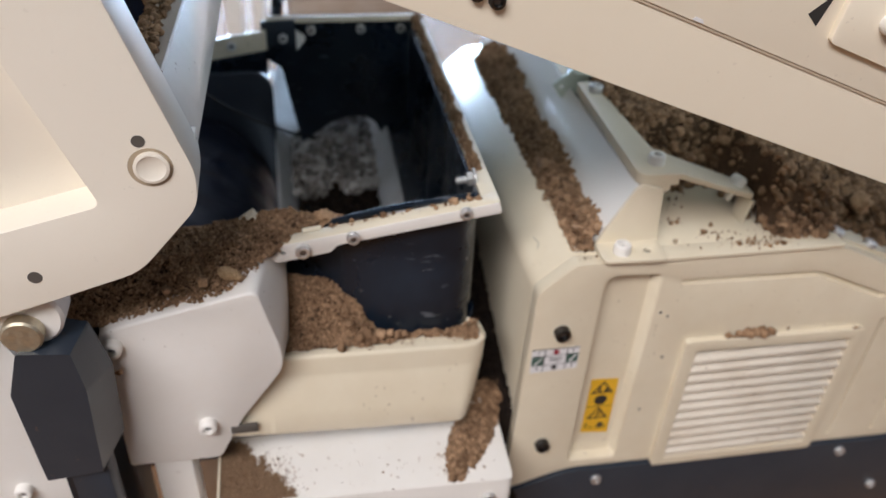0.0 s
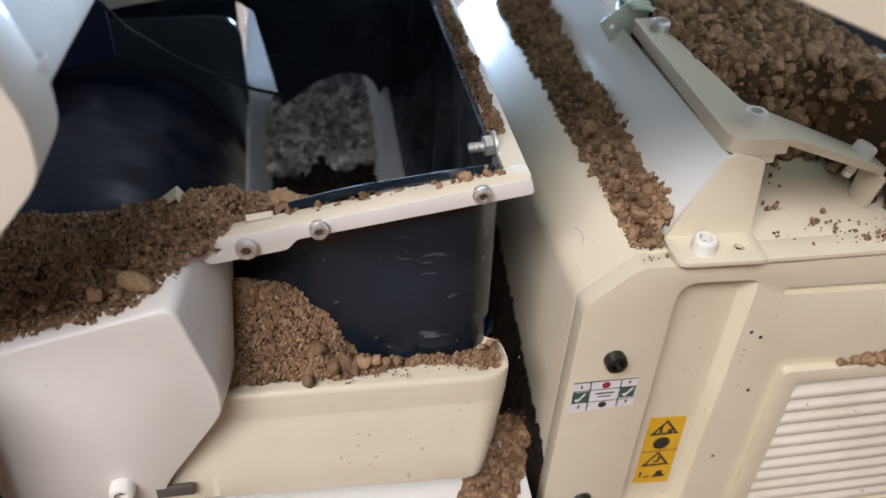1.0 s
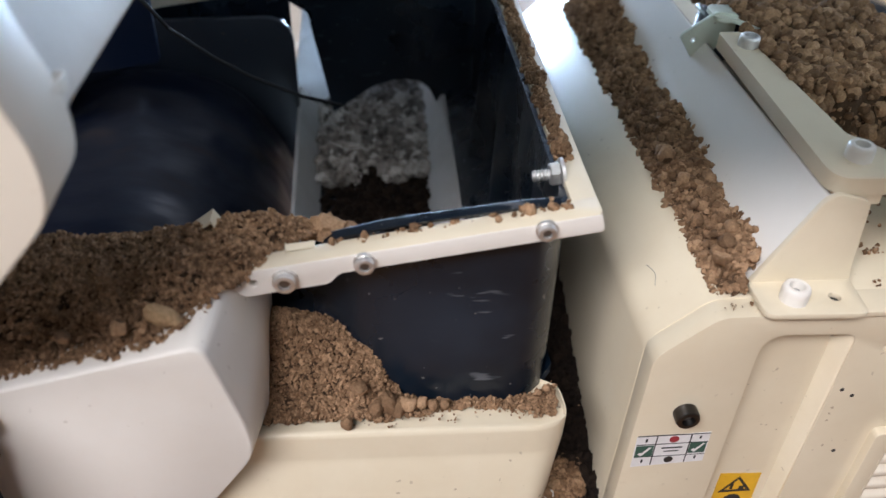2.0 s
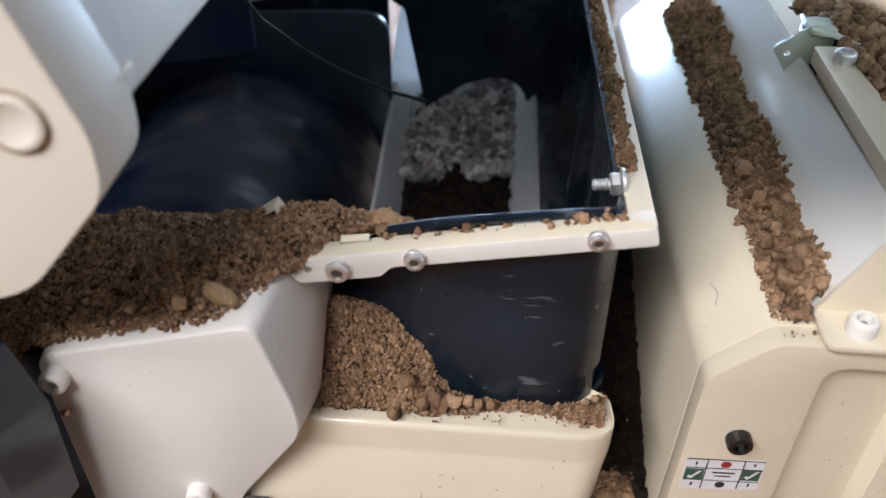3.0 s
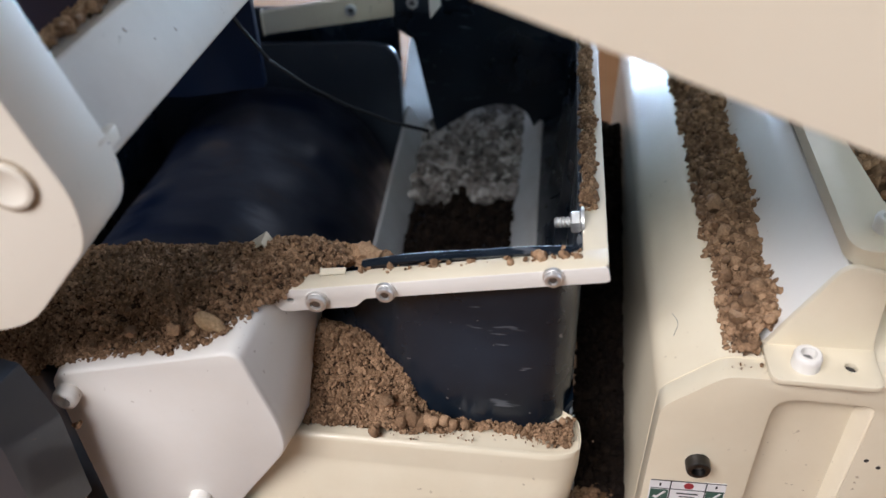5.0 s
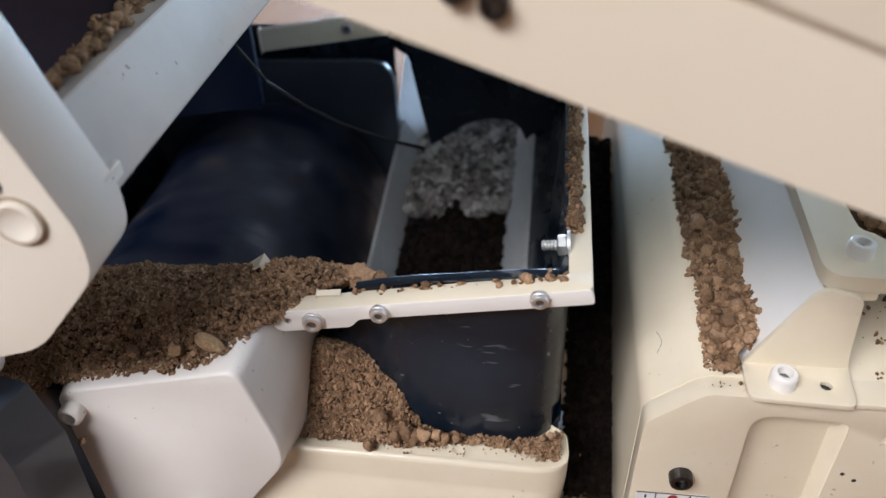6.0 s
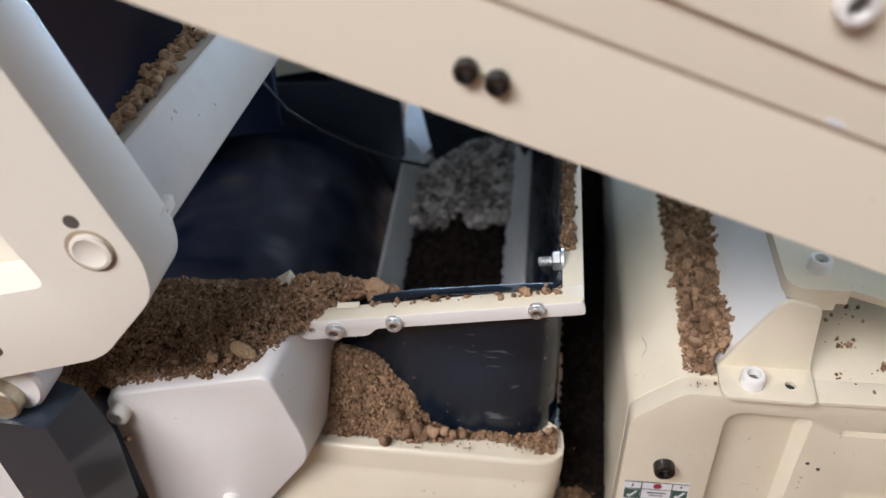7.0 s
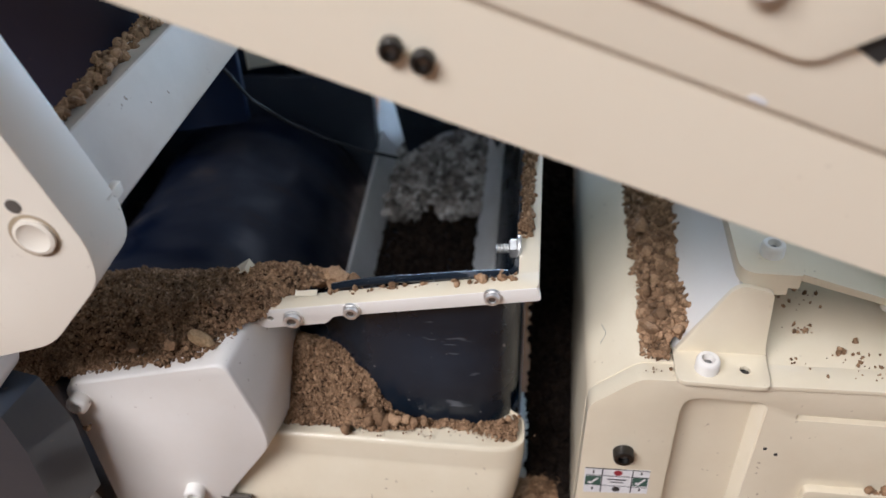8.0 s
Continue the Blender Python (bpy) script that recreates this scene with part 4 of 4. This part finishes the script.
soil_heap("soil_in_tray", "pile of crumbly brown soil in the tray", heap_in_tray, -104, -28, 1, 31, 9500, (0.22, 0.85), seed=12,
          spill=[(-79.0, 0.6, 187.6, 1.9), (-66, 4.0, 189.5, 1.8), (-62, 4.5, 189.0, 1.7), (-69.5, 4.2, 190.0, 2.4), (-56.5, 4.5, 188.2, 1.2), (-64.5, 3.6, 189.5, 1.5), (-67.5, 3.4, 189.0, 2.2), (-72, 3.2, 189.6, 1.9), (-59.5, 4.0, 188.6, 1.5), (-76, 4.5, 195, 1.7), (-32.6, 6.6, 189.6, 1.2), (-34.5, 5.8, 189.0, 1.1)])


def rim_strip(x, y):
    c = -29.2 + 0.7 * wob(0, y, 0.1, 1)
    h = (2.3 + 1.6 * wob(0, y, 0.14, 4)) * smooth(27, 33, y)
    half = 1.7 + 0.9 * wob(0, y, 0.2, 6)
    if abs(x - c) > half or h < 0.5 or y > 165:
        return None
    return 238.2 + (y - 14) * 0.016 + (x + 25.8) * 0.136 + h * (1 - (abs(x - c) / (half + 0.3)) ** 2)


soil_heap("soil_on_rim", "crust of brown soil along the hopper rim", rim_strip, -35, -26, 17, 165, 3000, (0.25, 0.9), seed=13, step=0.5)


def housing_strip(x, y):
    x0 = 2.0 + 1.5 * wob(0, y, 0.07, 1) + 0.9 * wob(0, y, 0.25, 2)
    if y < 6 + 2.5 * wob(x, 0, 0.2, 3) or y > 172 or x < x0 or x > 20 or (y < 11 and x > 8.6):
        return None
    block = noise.voronoi(Vector((x * 0.085, y * 0.06, 4.4)))[0][0]
    h = (6.2 + 5.0 * smooth(40, 70, y) * max(0.0, 1 - block * 1.5)) * smooth(0, 6, x - x0) * smooth(3, 14, y)
    z = 217 + h + 1.3 * wob(x, y, 0.1, 4) * smooth(0, 5, x - x0)
    return z if x < 10.9 + (z - 217) * 0.63 else None


soil_heap("soil_on_housing_edge", "strip of lumpy brown soil along the guard", housing_strip, 0, 19, 3, 173, 9000, (0.24, 1.2), seed=14, step=0.6, spill=[(3.6 + 8.6 * ((k * 37) % 19) / 19, 8 + (k * 53) % 57, 221.6 + ((k * 7) % 5) * 0.5, 0.8 + (((k * 29) % 13) / 13) ** 3 * 1.8) for k in range(90)])


def housing_heap(x, y):
    f = 42 + 5 * wob(x, 0, 0.05, 1) + 2.5 * wob(x, 0, 0.2, 2) - 37 * smooth(66, 80, x) + 10 * smooth(95, 120, x)
    if y < f or y > 128 or x < 29.5 + max(0, 32 - y) * 0.8 or x > 185:
        return None
    base = 217 if x < 100 else 217 - (x - 100) * 0.43
    h = 27 * smooth(0, 13, y - f) * (0.45 + 0.55 * smooth(120, 60, x)) + 1.2
    return base + h + 3.2 * wob(x, y, 0.06, 4) * smooth(0, 10, y - f) - 6 * smooth(100, 128, y)


slope = []
rs = np.random.default_rng(77)
while len(slope) < 420:
    cx, cy, cr = rs.uniform(31, 90), rs.uniform(34, 62), 0.7 + 1.9 * rs.random() ** 2.5
    cz = housing_heap(cx, cy)
    if cz is not None:
        slope.append((cx, cy - 0.4, cz + 0.2, cr))
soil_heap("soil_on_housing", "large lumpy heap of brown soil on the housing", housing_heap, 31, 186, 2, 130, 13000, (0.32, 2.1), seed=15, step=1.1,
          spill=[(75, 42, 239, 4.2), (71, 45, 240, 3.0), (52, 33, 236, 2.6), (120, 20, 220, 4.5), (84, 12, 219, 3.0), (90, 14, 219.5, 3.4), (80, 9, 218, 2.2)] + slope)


def shelf_heap(x, y):
    c = math.hypot((x + 38 - 0.45 * min(y + 18, 40)) / 9.0, (y - 3) / (26 if y < 3 else 20)) + 0.22 * wob(x, y, 0.12, 2)
    if c > 1 or x > -14.6:
        return None
    return 140.3 + 6.0 * (1 - c) + 1.0 * wob(x, y, 0.2, 3) + min(max(0, y), 12) * 0.35


soil_heap("soil_on_ledge", "small pile of brown soil on the ledge", shelf_heap, -50, -14, -26, 26, 3000, (0.3, 1.3), seed=16)


def gap_heap(x, y):
    if not -27.4 < x < -11.4:
        return None
    low = 98 + (y + 20) * 0.50
    return (max(low, 141.5 + (y - 5) * 0.35) if y > 5 else low) + 2 * wob(x, y, 0.2, 3)


soil_heap("soil_in_gap", "brown soil packed between tray and housing, darkened for shade", gap_heap, -27.4, -11.4, -14, 150, 1500, (0.5, 1.8), SOIL_SHADED, seed=17)


def ledge_dust(x, y):
    e = -99 - (y + 20) * 0.68 + 3 * wob(x, y, 0.15, 3) + 4 * wob(x, y, 0.5, 4)
    return 140.15 + 0.75 + 0.25 * smooth(0, 12, e - x) if x < e else None


soil_heap("fine_soil_on_ledge", "thin layer of fine brown soil on the ledge", ledge_dust, -124, -92, -22, 6, 3200, (0.15, 0.42), FINE, seed=18, sheet=True, grain=0.15)


def strut_soil(x, y):
    if y < -8 or y > 200 or not -131.3 < x < -125.2 + 0.8 * wob(0, y, 0.2, 1) + y * 0.03:
        return None
    k = wob(x, y, 0.10, 3) * 4 + 1.0
    return 290.4 + 2.2 * smooth(0, 3, k) + 0.8 * wob(x, y, 0.2, 4) if k > 0 else None


soil_heap("soil_on_strut", "brown soil lying on the strut", strut_soil, -132, -120, -8, 120, 1500, (0.3, 1.5), seed=19)


def belt_soil(x, y):
    if not -90 < x < -50 or y < 130 + 10 * wob(x, 0, 0.12, 6):
        return None
    return 164.0 + (y - 106) * 0.125 + 2.5 + 1.8 * wob(x, y, 0.08, 3)


soil_heap("gravel_on_belt", "pale gravel mixed with soil on the conveyor belt", belt_soil, -90, -50, 120, 224, 2600, (0.8, 2.8), GRAVEL, seed=20, step=1.5)


def belt_dirt(x, y):
    if not -89 < x < -51:
        return None
    return 164.0 + (y - 106) * 0.125 + 0.8 + 1.0 * wob(x, y, 0.1, 3)


soil_heap("soil_on_belt", "brown soil on the conveyor belt, darkened for shade in the hopper", belt_dirt, -89, -51, 62, 140, 1800, (0.5, 1.9), SOIL_SHADED, seed=21, step=1.5)


def crumbs(name, label, spots, seed):
    """Loose crumbs: (x, y, z, spread x, spread y, number, least, most)."""
    rng = np.random.default_rng(seed)
    pts = []
    for x, y, z, sx, sy, n, lo, hi in spots:
        for _ in range(n):
            r = lo + (hi - lo) * rng.random() ** 2.5
            pts.append((x + rng.normal() * sx, y + rng.normal() * sy, z + r * 0.5, r))
    return soil_heap(name, label, lambda x, y: None, 0, 1, 0, 1, 0, (1, 1), seed=seed, sheet=False, spill=pts)


spots = []
for x, n, r in ((-74, 8, 1.4), (-68, 4, 0.9), (-63, 9, 1.7), (-58, 4, 1.2), (-47, 7, 1.4), (-41, 14, 2.1), (-37, 8, 1.5), (-33, 10, 1.4), (-54, 3, 0.7), (-80, 8, 1.2)):
    spots.append((x, 12.2 + (x + 60) * 0.03, lip_z(x) + 0.1, 1.3, 0.9, n, 0.3, r * 0.8))
crumbs("crumbs_on_lip", "loose soil crumbs on the hopper lip", spots, 31)
crumbs("crumbs_on_grille", "clod of brown soil on the grille edge", [(78, -1.6, 177.4, 4.2, 0.6, 60, 0.5, 1.9), (68, -1.4, 177, 2.0, 0.4, 16, 0.4, 1.2), (121, -1.5, 175.2, 0.8, 0.4, 6, 0.4, 1.0)], 32)
crumbs("crumbs_on_housing", "scattered soil crumbs on the housing top", [(72, 3.5, 217.1, 6, 1.6, 60, 0.25, 1.0), (44, 20, 217.1, 1.6, 1.2, 18, 0.2, 0.9), (60, 8, 217.1, 8, 3, 50, 0.2, 0.7), (44, 34, 217.1, 6, 6, 40, 0.2, 0.9), (52, 12, 217.0, 0.8, 0.8, 7, 0.4, 1.0), (40, 8, 217.0, 0.6, 0.6, 4, 0.3, 0.7), (57, 16, 217.0, 0.7, 0.5, 5, 0.3, 0.8), (6, 2.5, 216.9, 2.0, 0.6, 8, 0.2, 0.6)], 33)
crumbs("crumbs_on_ledge", "scattered soil crumbs on the ledge", [(-70, -14, 140.1, 16, 5, 22, 0.15, 0.4), (-40, -16, 140.1, 6, 4, 50, 0.2, 0.7), (-105, -12, 140.1, 5, 6, 320, 0.12, 0.42)], 34)
crumbs("crumbs_on_tray", "fine soil crumbs on the tray edge", [(-60, 2.2, 186.2, 16, 1.0, 50, 0.2, 0.6), (-36.5, 4.5, 186.0, 2.4, 1.4, 130, 0.22, 0.7), (-30.6, 8, 186.3, 0.5, 2.2, 60, 0.22, 0.7)], 35)
seam = [(-120.8 + 0.59 * k, -13.0, 296.2 + -2.02 * k, 0.4, 0.3, 2, 0.15, 0.5) for k in range(10)]
crumbs("crumbs_on_arm_seam", "small soil crumbs along the arm seam", seam, 37)
crumbs("crumbs_on_block", "soil crumbs on the dark block", [(-157, -16, 222.5, 2, 1.5, 10, 0.3, 0.9), (-148, -12, 198, 0.6, 0.8, 8, 0.4, 1.0)], 36)


def wire():
    pts = [(-141, 105, 257), (-133, 99, 250), (-125, 96, 241), (-115, 99, 231), (-105, 104, 222), (-92, 111, 212), (-80, 116, 206)]
    return solo("thin_wire", tube(pts, 0.6), WIRE, "thin black wire hanging in the hopper", "wire")


wire()


def back_of_room():
    t = thing("post_frame", "white posts of a frame standing on the floor", "frame", (-118, 600, 0))
    for x, w in ((-136, 17), (-112, 12)):
        part("post", box(x - w / 2, x + w / 2, 595, 612, 0, 420, 1.5), WHITE, t)
    part("base_rail", box(-150, -100, 590, 618, 0, 14, 1.5), WHITE, t)
    c = thing("slatted_crate", "grey-brown wooden slatted crate", "crate", (-10, 660, 0))
    for k in range(6):
        part("slat", box(-82, 58, 640, 648, 8 + k * 26, 29 + k * 26, 1.5), CRATE, c)
    for x in (-78, -30, 20, 52):
        part("upright", box(x - 5, x + 5, 648, 664, 0, 166, 1.5), CRATE, c)
    part("back_board", box(-82, 58, 664, 676, 0, 166, 1.0), CRATE, c)


CRATE = paint("weathered_wood", (0.30, 0.22, 0.16), (0.50, 0.44, 0.38), 0.7, 0.3, 0.0)
back_of_room()


def flake():
    rows = [[(x, y, lip_z(x) + z) for y, z in ((10.0, 0.5), (11.6, 1.0), (11.6, 1.6), (10.0, 1.1))] for x in (-89.5, -83.5)]
    solo("paint_flake", bevel(ring_solid(rows), 0.2, 1), CREAM, "loose cream sliver lying on the lip", "sliver")
    pts = [(-7.5 + 0.9 * math.sin(k * 0.5), 24.0 - k * 1.1, 211.6 + 0.35 * k * 0.4) for k in range(9)]
    solo("hair_fibre", tube(pts, 0.06, 5), SOCKET, "fine dark fibre stuck to the housing", "fibre")


flake()


def side_cover():
    t = thing("lower_side_cover", "cream lower side cover beside the dark block", "cover", (-190, -8, 120))
    for z in (150, 205):
        socket_screw("screw", (-186, -13, z), (0, -1, 0), t, WHITE, 2.8, 3.0, label="white painted socket cap screw")
    part("cover_plate", plate(rounded([(-230, 128), (-165, 138), (-158, 150), (-176, 214), (-182, 222), (-230, 222)], [2, 4, 4, 4, 3, 2]), [], xz(-13), 6, 1.0), WHITE, t)


side_cover()


def rear_equipment():
    t = thing("rear_rail", "dark dusty rail behind the soil heap", "rail", (100, 125, 217))
    part("rail_bar", bevel(box(36, 190, 122, 128, 200, 232, 0), 1.0), SLATE, t)
    part("rail_top", bevel(box(36, 190, 118, 130, 232, 235, 0), 0.8), SLATE, t)
    p = thing("dusty_plate", "dusty pale blue-grey plate lying on the soil", "plate", (108, 46, 234))
    part("plate_sheet", plate(rounded([(80, 62), (92, 34), (128, 22), (138, 40), (100, 70)], 3), [], xy(234), 2, 0.5), STEEL, p)
    return t


rear_equipment()


def clay_clod():
    bm = bmesh.new()
    bmesh.ops.create_icosphere(bm, subdivisions=4, radius=1.0)
    for v in bm.verts:
        p = v.co.copy()
        k = 1 + 0.25 * noise.noise(p * 1.1 + Vector((3, 1, 7))) + 0.10 * noise.noise(p * 3.3) + 0.04 * noise.noise(p * 9)
        q = Vector((p.x * 3.6, p.y * 1.9, p.z * 1.9)) * k
        v.co = Vector((-112, -2.6, 225.6)) + Vector((q.x, q.y - 0.2 * q.x, q.z - 0.18 * q.x))
    solo("clay_clod", bm, CLAY, "smooth yellowish clay clod lying on the soil heap", "clod")


CLAY = soil_material("yellow_clay", (0.34, 0.22, 0.11), (0.46, 0.31, 0.165), (0.58, 0.40, 0.23), 200)
clay_clod()


def white_chip():
    bm = bmesh.new()
    bmesh.ops.create_icosphere(bm, subdivisions=3, radius=1.0)
    for v in bm.verts:
        p = v.co.copy()
        k = 1 + 0.3 * noise.noise(p * 1.4 + Vector((8, 2, 5)))
        v.co = Vector((-27.8 + p.x * 1.9 * k, 6.8 + p.y * 1.6 * k, 147.0 + p.z * 1.7 * k))
    solo("stone_chip", bm, STICKER, "small white stone chip lying on the brown soil", "stone")


white_chip()
